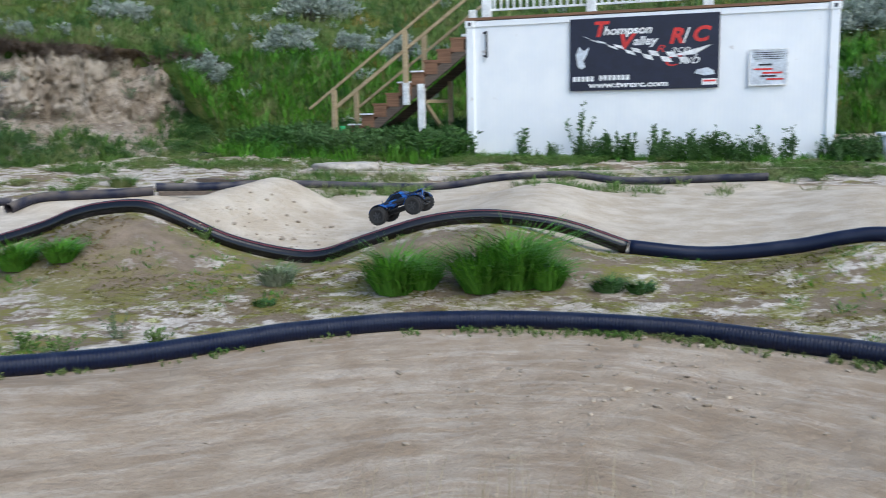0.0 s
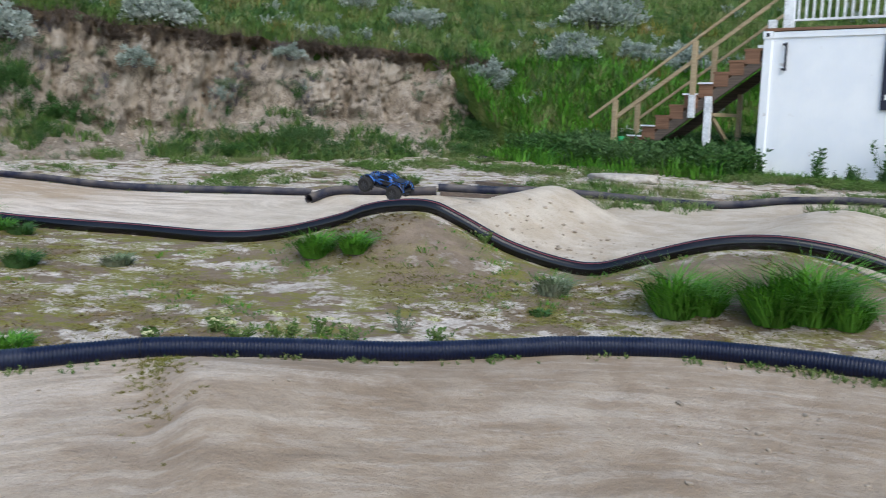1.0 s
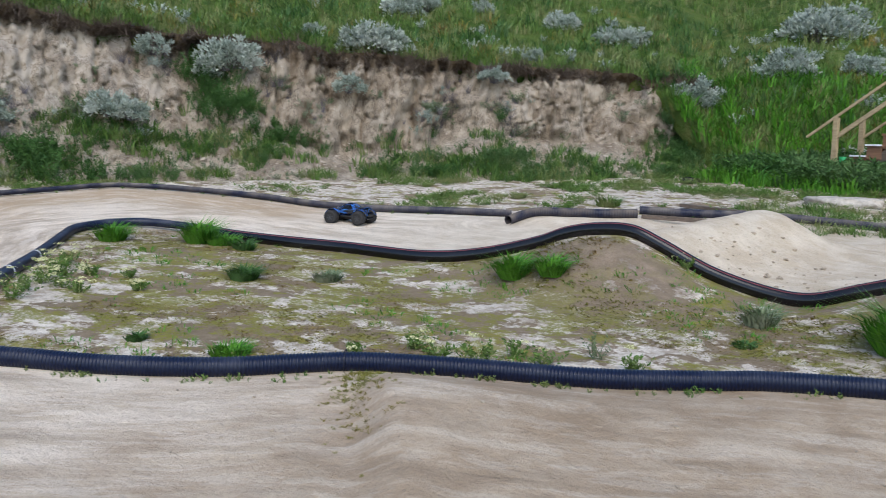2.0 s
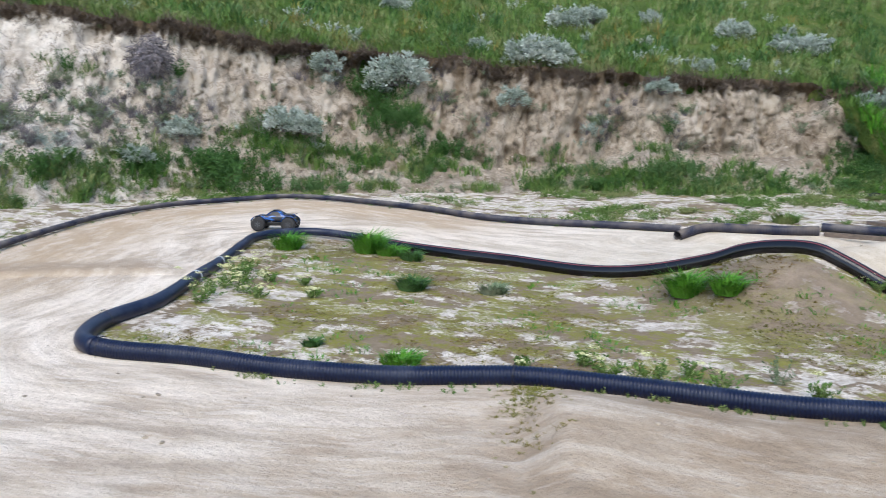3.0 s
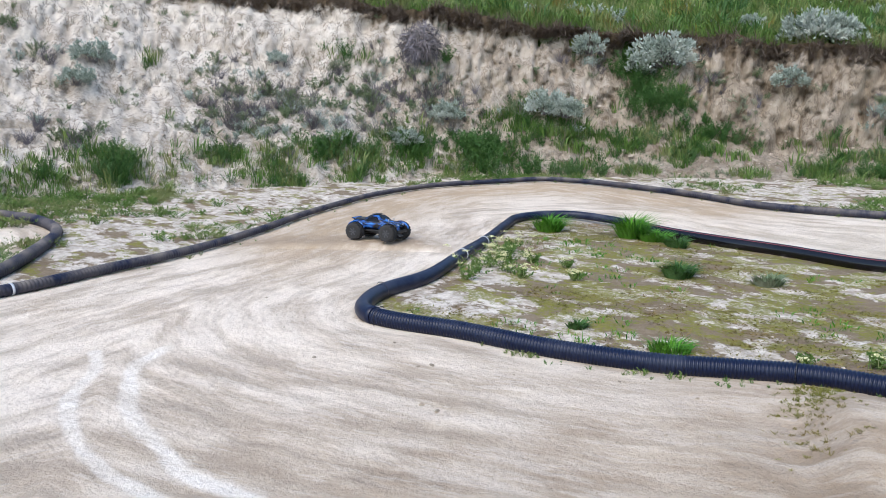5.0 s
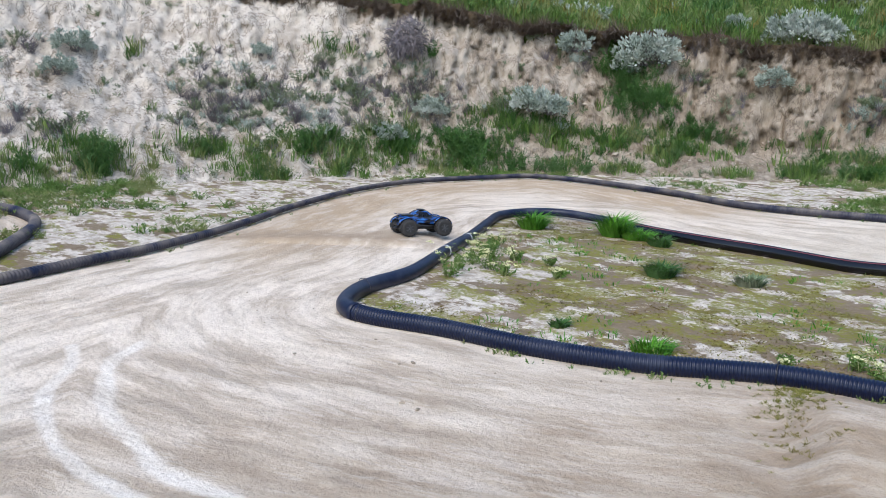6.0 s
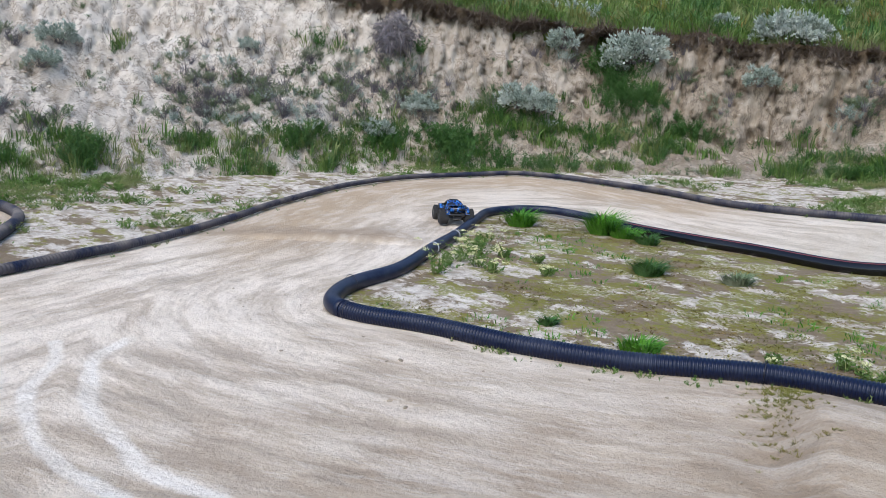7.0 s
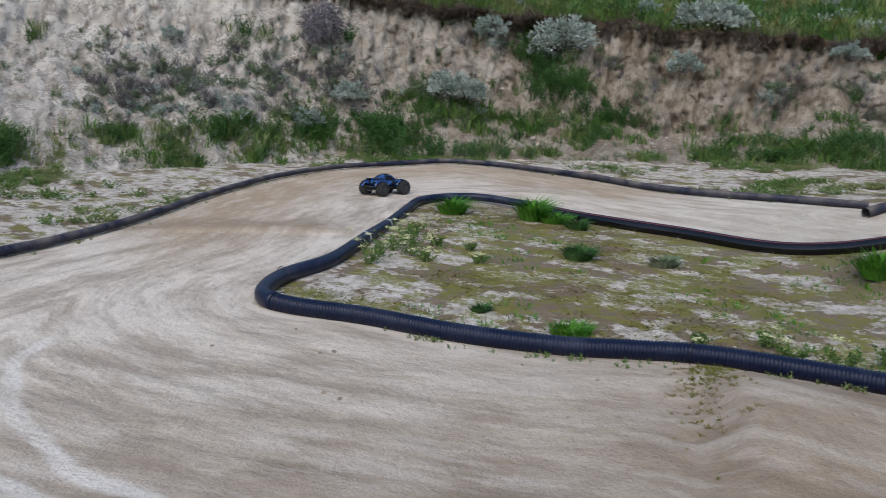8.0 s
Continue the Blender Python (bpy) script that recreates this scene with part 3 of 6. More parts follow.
def sheet(name, x, y, z, material, flip=False):
    n, m = x.shape
    i, j = np.meshgrid(np.arange(n - 1), np.arange(m - 1), indexing="ij")
    f = np.stack([i * m + j, i * m + j + 1, (i + 1) * m + j + 1, (i + 1) * m + j], -1).reshape(-1, 4)
    return mesh_of(name, np.stack([x, y, z], -1).reshape(-1, 3), f[:, ::-1] if flip else f, material, True)


def build_cliff():
    a, v = np.meshgrid(np.concatenate([np.arange(10, 84, 0.13), np.arange(84, 118, 0.8)]), np.concatenate([np.linspace(0, 0.5, 46), np.linspace(0.51, 1, 50)]), indexing="ij")
    x, y, z = cliff_place(a, v)
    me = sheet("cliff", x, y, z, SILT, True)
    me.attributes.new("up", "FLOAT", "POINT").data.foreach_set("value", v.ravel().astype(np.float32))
    # brown silt towards the stairs; its colour also carries shade
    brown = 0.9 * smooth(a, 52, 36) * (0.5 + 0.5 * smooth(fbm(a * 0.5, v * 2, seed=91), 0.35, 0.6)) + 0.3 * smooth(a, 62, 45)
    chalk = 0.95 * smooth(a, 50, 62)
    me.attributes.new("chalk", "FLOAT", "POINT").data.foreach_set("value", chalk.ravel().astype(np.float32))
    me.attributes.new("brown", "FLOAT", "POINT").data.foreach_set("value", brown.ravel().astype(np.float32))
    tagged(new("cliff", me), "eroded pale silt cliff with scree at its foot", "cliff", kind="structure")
    a, d = np.meshgrid(np.concatenate([np.arange(-75, -31, 2), np.arange(-31, 85, 0.6), np.arange(85, 121, 2)]),
                       np.concatenate([[-0.35], np.geomspace(0.05, 90, 80) - 0.05]), indexing="ij")
    x, y, z = hill_place(a, np.maximum(d, 0))
    back = np.where(d < 0, 1, 0)
    x, y, z = x + back * np.sin(np.radians(a)) * -0.15, y + back * np.cos(np.radians(a)) * 0.15, z - back * 0.5
    tagged(new("hillside", sheet("hillside", x, y, z, HILL, True)), "green grassy hillside above the cliff", "hill", kind="structure")


build_cliff()


# ---- pipes ----
def tube(line, radius, pitch, depth, segments, material, name, parent=None):
    """A pipe along a line, ribbed with that pitch."""
    length = np.concatenate([[0], np.cumsum(np.linalg.norm(np.diff(line, axis=0), axis=1))])
    s = np.linspace(0, length[-1], max(4, int(length[-1] / (pitch / 4))))
    c = np.stack([np.interp(s, length, line[:, k]) for k in range(3)], -1)
    t = np.gradient(c, axis=0)
    t /= np.linalg.norm(t, axis=1)[:, None]
    side = np.cross(t, [0, 0, 1.0])
    side /= np.linalg.norm(side, axis=1)[:, None]
    top = np.cross(side, t)
    rad = np.interp(s, np.linspace(0, s[-1], len(np.atleast_1d(radius))), np.atleast_1d(radius)) - depth * np.array([0, 0.3, 1, 0.3])[np.arange(len(s)) % 4]
    ang = np.linspace(0, 2 * np.pi, segments, endpoint=False)
    ring = c[:, None] + rad[:, None, None] * (np.cos(ang)[None, :, None] * side[:, None] + np.sin(ang)[None, :, None] * top[:, None])
    n, m = len(s), segments
    i, j = np.meshgrid(np.arange(n - 1), np.arange(m), indexing="ij")
    f = np.stack([i * m + j, i * m + (j + 1) % m, (i + 1) * m + (j + 1) % m, (i + 1) * m + j], -1).reshape(-1, 4)
    me = mesh_of(name, ring.reshape(-1, 3), f, material, True)
    solid = new(name, me)
    wall = solid.modifiers.new("wall", "SOLIDIFY")
    wall.thickness, wall.offset = 0.004, 0 - 1
    if parent is not None:
        solid.parent = parent
    return solid


def pipe_thing(label, line, material, pitch=0.034, depth=0.0065, segments=16, bands=(), stripe=False, radius=R):
    ob = thing("drain_pipe", label, "pipe", "pipes along the lanes")
    tube(line, radius, pitch, depth, segments, material, "pipe_wall", ob)
    for at, width in bands:
        k = int(at * (len(line) - 1))
        w = max(1, int(width / 0.05))
        k0, k1 = max(0, k - w), min(len(line) - 1, k + w)
        mid = (line[k0] + line[k1]) / 2
        d = (line[k1] - line[k0]) / np.linalg.norm(line[k1] - line[k0])
        seg = np.stack([mid - d * width / 2, mid - d * width / 6, mid + d * width / 6, mid + d * width / 2])
        tube(seg, float(np.mean(radius)) + 0.004, width, 0.0, 18, TAPE, "tape_band", ob)
    if stripe:
        # a red stripe along the top towards the viewer's side of the bank
        t = np.gradient(line, axis=0)
        side = np.cross(t, [0, 0, 1.0])
        side /= np.linalg.norm(side, axis=1)[:, None]
        top = np.cross(side, t)
        top /= np.linalg.norm(top, axis=1)[:, None]
        rows = []
        for ang in (54, 60, 66):
            q = math.radians(ang)
            rows.append(line + (R + 0.0045) * (math.cos(q) * side + math.sin(q) * top))
        v = np.stack(rows, 1).reshape(-1, 3)
        f = [(3 * i + j, 3 * i + 3 + j, 3 * i + 4 + j, 3 * i + 1 + j) for i in range(len(line) - 1) for j in range(2)]
        st = new("red_stripe", mesh_of("red_stripe", v, f, RED, True))
        st.parent = ob
        tagged(st, "faded red painted stripe")
    return ob


CORNER = int(np.argmin(np.hypot(LINES["near"][:, 0] + 5.58, LINES["near"][:, 1] - 3.21)))
pipe_thing("black corrugated drain pipe edging the dirt lane", LINES["near"][:CORNER + 2], PIPE, 0.022, 0.0075, 20)
pipe_thing("smooth black drain pipe round the island's end", LINES["near"][CORNER:], PIPE_BEND, 0.2, 0.0, 24, bands=((0.50, 0.025), (0.38, 0.025)), radius=(0.063, 0.056, 0.050, 0.046, 0.042))
pipe_thing("smooth black pipe with a red stripe over the mounds", LINES["striped"], PIPE_SMOOTH, 0.2, 0.0, 32, stripe=True)
pipe_thing("smooth black pipe beside the jump lane", LINES["striped_end"], PIPE, 0.2, 0.0, 24)
pipe_thing("dusty black pipe round the banked outer bend", LINES["outer"], PIPE_DUSTY, segments=14, radius=(0.048, 0.043, 0.037, 0.032, 0.036, 0.050), bands=((0.93, 0.02),))
pipe_thing("dusty black pipe round the side lane", LINES["side"], PIPE_DUSTY, segments=14, radius=0.055)
pipe_thing("short black pipe on the berm", LINES["short"], PIPE_FAR, segments=12)
pipe_thing("long black pipe along the back of the jumps", LINES["back"], PIPE_DUSTY, segments=12, radius=(0.056, 0.050, 0.045, 0.052))

# ---- container with its deck ----
CU = Vector((0.9272, -0.3746, 0))
CN = Vector((0.3746, 0.9272, 0))
CA = Vector((1.28, 15.89, 0))


def at_container(u, n, z):
    return CA + CU * u + CN * n + Vector((0, 0, z))


CM = Matrix(((CU.x, CN.x, 0, CA.x), (CU.y, CN.y, 0, CA.y), (0, 0, 1, 0), (0, 0, 0, 1)))


def build_container():
    top, low, length, width = 3.10, 0.62, 6.06, 2.44
    ob = thing("shipping_container", "white painted steel shipping container standing among weeds", "container", m=CM)

    def wall(name, axis, at, lo, hi, flip):
        # corrugated sheet
        n = int((hi - lo) / 0.07)
        s = np.linspace(lo, hi, n * 4 + 1)
        off = np.array([0, 0, 1, 1])[np.arange(len(s)) % 4] * 0.0008
        v, f = [], []
        for z in (low + 0.12, top - 0.10):
            for a, o in zip(s, off):
                v.append((a, at + o * flip, z) if axis == "x" else (at + o * flip, a, z))
        k = len(s)
        f = [(i, i + 1, k + i + 1, k + i) for i in range(k - 1)]
        w = new(name, mesh_of(name, v, f, PAINT))
        w.parent = ob
        return w
    wall("side_wall", "x", 0.03, 0.12, length - 0.12, 1)
    wall("side_wall", "x", width - 0.03, 0.12, length - 0.12, -1)
    wall("end_wall", "y", 0.03, 0.12, width - 0.12, 1)
    wall("end_wall", "y", length - 0.03, 0.12, width - 0.12, -1)
    part("roof_panel", box(pose(length / 2, width / 2, top - 0.05), length - 0.2, width - 0.2, 0.03), PAINT, ob)
    for x in (0.06, length - 0.06):
        for y in (0.06, width - 0.06):
            post = part("corner_post", box(pose(x, y, (top + low) / 2), 0.14, 0.14, top - low - 0.2, 0.012), PAINT, ob)
            for z in (low + 0.06, top - 0.06):
                bm = box(pose(x, y, z), 0.17, 0.17, 0.12, 0.01)
                part("corner_casting", bm, PAINT, ob)
                # a dark block stands in for the shaded hollow of the slot
                part("casting_slot", box(pose(x, y - 0.085 if y < 1 else y + 0.085, z), 0.05, 0.012, 0.06, 0.004), STEEL, ob)
    for y in (0.05, width - 0.05):
        part("top_rail", box(pose(length / 2, y, top - 0.06), length - 0.3, 0.09, 0.10, 0.008), PAINT, ob)
        part("bottom_rail", box(pose(length / 2, y, low + 0.07), length - 0.3, 0.09, 0.14, 0.008), PAINT, ob)
    for x in (0.05, length - 0.05):
        part("end_rail", box(pose(x, width / 2, top - 0.06), 0.09, width - 0.3, 0.10, 0.008), PAINT, ob)
        part("end_rail", box(pose(x, width / 2, low + 0.07), 0.09, width - 0.3, 0.14, 0.008), PAINT, ob)
    h = part("door_handle", box(pose(0.37, -0.03, 2.68), 0.035, 0.03, 0.46, 0.01), STEEL, ob, "dark steel pull handle")
    for z in (2.48, 2.88):
        part("handle_foot", box(pose(0.34, -0.012, z), 0.07, 0.03, 0.035, 0.006), STEEL, h)
    return ob


build_container()


def build_deck_rail():
    ob = thing("deck_railing", "white picket railing on the container's roof deck", "railing", m=CM)
    part("deck_edge", box(pose(3.05, 0.06, 3.125), 6.1, 0.14, 0.045, 0.006), WOOD_BROWN, ob, "brown deck board edge")
    for x in (0.36, 2.2, 4.1, 5.95):
        post = part("rail_post", box(pose(x, 0.06, 3.63), 0.16, 0.12, 0.97, 0.008), WHITE, ob)
        part("post_cap", box(pose(x, 0.06, 4.135), 0.19, 0.15, 0.035, 0.008), WHITE, post)
    part("corner_block", box(pose(0.10, 0.06, 3.22), 0.12, 0.12, 0.14, 0.01), WHITE, ob)
    part("bottom_rail", box(pose(3.15, 0.06, 3.27), 5.6, 0.05, 0.035, 0.004), WHITE, ob)
    part("top_rail", box(pose(3.15, 0.06, 4.06), 5.6, 0.07, 0.05, 0.004), WHITE, ob)
    first = part("picket", box(pose(0, 0, 0), 0.035, 0.03, 0.77, 0.003), WHITE, ob)
    first.location = (0.50, 0.06, 3.66)
    for k in range(1, 47):
        x = 0.50 + k * 0.117
        if min(abs(x - p) for p in (2.2, 4.1, 5.95)) > 0.1 and x < 5.9:
            c = first.copy()
            scene.collection.objects.link(c)
            c.location.x = x
    for y in (1.2, 2.35):
        part("deck_edge", box(pose(3.05, y, 3.125), 6.1, 0.14, 0.045, 0.006), WOOD_BROWN, ob)
    return ob


build_deck_rail()


def lettering(text, size, m, material, parent, name, shear=0.0, wide=1.0, bold=0.0):
    cu = bpy.data.curves.new(name, "FONT")
    cu.body, cu.size, cu.extrude, cu.shear, cu.offset = text, size, 0.002, shear, bold
    tmp = bpy.data.objects.new(name, cu)
    scene.collection.objects.link(tmp)
    me = bpy.data.meshes.new_from_object(tmp.evaluated_get(bpy.context.evaluated_depsgraph_get()))
    bpy.data.objects.remove(tmp)
    me.materials.clear()
    me.materials.append(material)
    ob = new(name, me)
    ob.parent = parent
    ob.matrix_local = m @ Matrix.Diagonal((wide, 1, 1, 1))
    return ob


def flat(points, m, material, parent, name, thick=0.004):
    bm = bmesh.new()
    vs = [bm.verts.new((x, y, 0)) for x, y in points]
    f = bm.faces.new(vs)
    ext = bmesh.ops.extrude_face_region(bm, geom=[f])
    bmesh.ops.translate(bm, verts=[g for g in ext["geom"] if isinstance(g, bmesh.types.BMVert)], vec=(0, 0, thick))
    bmesh.ops.recalc_face_normals(bm, faces=bm.faces)
    ob = part(name, bm, material, parent)
    ob.matrix_local = m
    return ob


def build_banner():
    ob = thing("banner_sign", "navy club banner with red and white lettering", "sign", m=CM @ pose(1.85, -0.012, 1.83, 90, 0, 0))
    w, h = 2.44, 1.20
    part("banner_sheet", box(pose(w / 2, h / 2, 0), w, h, 0.012, 0.003), NAVY, ob)
    z = 0.008

    def word(text, x, y, size, material, shear=0.25, wide=1.0, bold=0.006):
        lettering(text, size, pose(x, y, z), material, ob, "lettering", shear, wide, bold)
    word("T", 0.37, 0.90, 0.34, SIGN_RED, wide=1.1, bold=0.012)
    word("hompson", 0.56, 0.92, 0.19, SIGN_WHITE, wide=1.12)
    word("V", 0.80, 0.68, 0.34, SIGN_RED, wide=1.1, bold=0.012)
    word("alley", 1.06, 0.735, 0.19, SIGN_WHITE, wide=1.12)
    word("R", 1.64, 0.74, 0.34, SIGN_RED, wide=1.1, bold=0.012)
    word("/", 1.86, 0.74, 0.34, SIGN_WHITE, 0.1, bold=0.004)
    word("C", 2.00, 0.76, 0.33, SIGN_RED, wide=1.1, bold=0.012)
    word("R", 1.42, 0.60, 0.17, SIGN_RED, 0.35, 1.5, 0)
    word("ace", 1.66, 0.59, 0.17, SIGN_WHITE, 0.4, 1.35, 0)
    word("C", 1.55, 0.37, 0.26, SIGN_RED, 0.35, 1.3, 0)
    word("lub", 1.80, 0.40, 0.22, SIGN_WHITE, 0.4, 1.2, 0)
    # chequered swoosh
    for i in range(12):
        for j in range(2):
            if (i + j) % 2 == 0:
                def edge(k, q):
                    f = k / 12
                    return 0.16 + 1.72 * f + q * (0.03 + 0.03 * f), 0.935 - 0.44 * f ** 0.85 + 0.10 * f ** 4 - q * (0.012 + 0.075 * min(1, f * 1.5))
                pts = [edge(i, j), edge(i + 1, j), edge(i + 1, j + 1), edge(i, j + 1)]
                flat(pts[::-1], pose(0, 0, 0.0065), SIGN_WHITE, ob, "check")
    flat([(1.75, 0.56), (2.33, 0.70), (2.06, 0.545), (1.76, 0.535)], pose(0, 0, 0.0062), SIGN_WHITE, ob, "swoosh_tip")
    # unreadable lines of print
    for x, y, ww, hh in ((0.05, 0.155, 0.42, 0.085), (0.50, 0.165, 0.55, 0.085)):
        for k in range(int(ww / 0.075)):
            part("print_bar", box(pose(x + 0.03 + 0.075 * k, y + hh / 2, 0.007), 0.055, hh, 0.004, 0.0), SIGN_WHITE, ob)
    flat([(0.14, 0.40), (0.10, 0.60), (0.16, 0.74), (0.24, 0.66), (0.33, 0.73), (0.29, 0.60), (0.23, 0.50), (0.27, 0.40), (0.20, 0.36)], pose(0, 0, z), SIGN_GREY, ob, "emblem")
    flat([(2.06, 0.24), (2.10, 0.30), (2.26, 0.33), (2.36, 0.28), (2.38, 0.22), (2.22, 0.20)], pose(0, 0, z), SIGN_GREY, ob, "emblem")
    word("www.tvrcrc.com", 0.32, 0.05, 0.125, SIGN_WHITE, 0.1, 1.55, 0.005)
    part("print_bar", box(pose(2.30, 0.10, 0.007), 0.24, 0.10, 0.004, 0), SIGN_WHITE, ob)
    part("print_bar", box(pose(2.30, 0.115, 0.009), 0.20, 0.03, 0.004, 0), SIGN_RED, ob)
    return ob


build_banner()


def build_notice():
    ob = thing("notice_board", "pale notice board with faded print", "sign", m=CM @ pose(4.75, -0.012, 1.84, 90, 0, 0))
    part("board", box(pose(0.295, 0.29, 0), 0.59, 0.58, 0.014, 0.004), SIGN_GREY, ob)
    for sx, sy, x, y in ((0.59, 0.02, 0.295, 0.01), (0.59, 0.02, 0.295, 0.57), (0.02, 0.54, 0.01, 0.29), (0.02, 0.54, 0.58, 0.29)):
        part("frame_strip", box(pose(x, y, 0.009), sx, sy, 0.01, 0.002), SIGN_WHITE, ob)
    for k, ww in enumerate((0.44, 0.50, 0.48, 0.42)):
        part("print_bar", box(pose(0.30, 0.52 - 0.033 * k, 0.009), ww, 0.010, 0.004, 0), STEEL, ob)
    for x, y, ww, mm in ((0.25, 0.33, 0.20, STEEL), (0.22, 0.26, 0.28, SIGN_RED), (0.36, 0.20, 0.30, SIGN_RED), (0.30, 0.15, 0.24, STEEL), (0.40, 0.10, 0.26, SIGN_RED)):
        part("print_bar", box(pose(x, y, 0.009), ww, 0.028, 0.004, 0), mm, ob)
    return ob


build_notice()


def build_stairs():
    ob = thing("staircase", "weathered wooden outdoor staircase with pale rails", "stairs", m=CM)
    rise, run, n = 0.188, 0.255, 10
    x0, z0 = -2.62, 0.93
    for k in range(n):
        x, z = x0 + run * k, z0 + rise * k
        part("tread", box(pose(x + 0.15, 0.50, z + rise), 0.31, 0.98, 0.04, 0.005), WOOD_BROWN, ob)
        part("riser", box(pose(x + 0.02, 0.50, z + rise / 2), 0.025, 0.90, rise - 0.04, 0.002), WOOD_BROWN, ob)
        part("side_block", box(pose(x + 0.14, 0.035, z + rise / 2 - 0.03), 0.25, 0.035, rise + 0.03, 0.003), WOOD_BROWN, ob)
        if k in (0, 1, 2, 5, 6):
            part("nosing", box(pose(x + 0.13, -0.002, z + rise + 0.012), 0.27, 0.03, 0.03, 0.004), WHITE, ob, "white painted tread edge")
    for y in (0.03, 0.95):
        a, b = Vector((x0 + 0.16, y + 0.02, z0 - 0.10)), Vector((x0 + run * n + 0.02, y + 0.02, z0 + rise * n - 0.19))
        part("stringer", bar(a, b, 0.05, 0.17), WOOD_DARK, ob)
    slope = 0.70
    for y in (0.0, 1.0):
        for u, zb in ((-2.63, 0.85), (-1.17, 1.68)):
            zt = 1.97 + slope * (u + 2.63)
            post = part("rail_post", box(pose(u, y - 0.02, (zb + zt) / 2), 0.085, 0.085, zt - zb, 0.006), WOOD_PALE, ob)
            if zb > 1 and y == 0:
                part("post_sleeve", box(pose(u, y - 0.02, zb + 0.18), 0.10, 0.10, 0.40, 0.006), WHITE, post, "white painted lower post")
        for drop in (0.0, 0.36):
            a = Vector((-3.15, y - 0.02, 1.99 + slope * -0.52 - drop)) if drop == 0 else Vector((-2.63, y - 0.02, 1.97 - drop))
            b = Vector((0.05, y - 0.02, 1.99 + slope * 2.68 - drop))
            part("hand_rail" if drop == 0 else "mid_rail", bar(a, b, 0.04, 0.045), WOOD_PALE, ob)
    part("support_post", box(pose(-0.88, 0.0, 1.36), 0.11, 0.11, 1.35, 0.006), WHITE, ob, "white painted support post")
    part("support_post", box(pose(-0.62, 0.9, 1.40), 0.08, 0.08, 1.40, 0.006), WOOD_PALE, ob)
    part("brace", bar((-0.86, 0.03, 1.75), (-0.62, 0.88, 0.95), 0.05, 0.07), WOOD_PALE, ob)
    part("brace", bar((-0.80, 0.02, 1.72), (-0.62, 0.85, 1.72), 0.04, 0.06), WOOD_PALE, ob)
    part("landing", box(pose(0.0, 0.5, 2.86), 0.2, 1.0, 0.05, 0.005), WHITE, ob)
    return ob


build_stairs()


# ---- lesser wooden and loose things on the ground ----
def lay_timber(label, a, b, w, h, material, name="timber", lift=0.0):
    za, zb = gz(*a) + h / 2 + lift, gz(*b) + h / 2 + lift
    ob = thing(name, label, "timber")
    n = max(1, round(math.dist(a, b) / 2.4))
    for k in range(n):
        p = [a[i] + (b[i] - a[i]) * (k + 0.004) / n for i in (0, 1)] + [za + (zb - za) * k / n]
        q = [a[i] + (b[i] - a[i]) * (k + 0.992) / n for i in (0, 1)] + [za + (zb - za) * (k + 1) / n]
        p[2] = gz(p[0], p[1]) + h * 0.4 + lift
        q[2] = gz(q[0], q[1]) + h * 0.4 + lift
        part("beam", bar(p, q, w, h, 0.008), material, ob)
    return ob


lay_timber("bleached timber edging in front of the container", (-1.55, 13.75), (9.4, 11.7), 0.10, 0.06, TIMBER)
lay_timber("grey board lying behind the back pipe", (-2.9, 12.9), (-1.75, 12.45), 0.12, 0.05, WOOD_DARK, "board", 0.03)
lay_timber("grey plank propped on edge below the back pipe", (-3.05, 11.25), (-2.0, 11.66), 0.03, 0.06, WOOD_DARK, "plank", 0.0)


def build_slab():
    bm = bmesh.new()
    bmesh.ops.create_icosphere(bm, subdivisions=4, radius=1.0)
    for v in bm.verts:
        k = noise.noise(v.co * 1.7) * 0.25 + noise.noise(v.co * 6) * 0.06
        v.co = Vector((v.co.x * 0.55 * (1 + k), v.co.y * 0.33 * (1 + k), max(-0.06, min(0.07, v.co.z * 0.16)) + k * 0.05))
    ob = part("stone_slab", bm, STONE, None, "", True)
    ob.location = (-0.80, 14.3, gz(-0.80, 14.3) + 0.05)
    return tagged(ob, "flat pale stone slab beside the timber edging", "stone")


build_slab()


def build_tyre():
    ob = thing("old_tyre", "small worn black rubber tyre lying in the grass", "tyre")
    bm = bmesh.new()
    segs, ring = 28, 12
    vs = []
    for i in range(segs):
        a = 2 * math.pi * i / segs
        vs.append([])
        for j in range(ring):
            b = 2 * math.pi * j / ring
            rr = 0.15 + 0.06 * math.cos(b) * (1 + 0.03 * (i % 2))
            vs[-1].append(bm.verts.new((rr * math.cos(a), rr * math.sin(a), 0.055 * math.sin(b))))
    for i in range(segs):
        for j in range(ring):
            bm.faces.new((vs[i][j], vs[(i + 1) % segs][j], vs[(i + 1) % segs][(j + 1) % ring], vs[i][(j + 1) % ring]))
    part("tyre_casing", bm, PIPE_SMOOTH, ob, "", True)
    ob.matrix_world = pose(-3.5, 16.4, 0.80, 8, 6, 0) @ Matrix.Scale(0.85, 4)
    return ob


build_tyre()


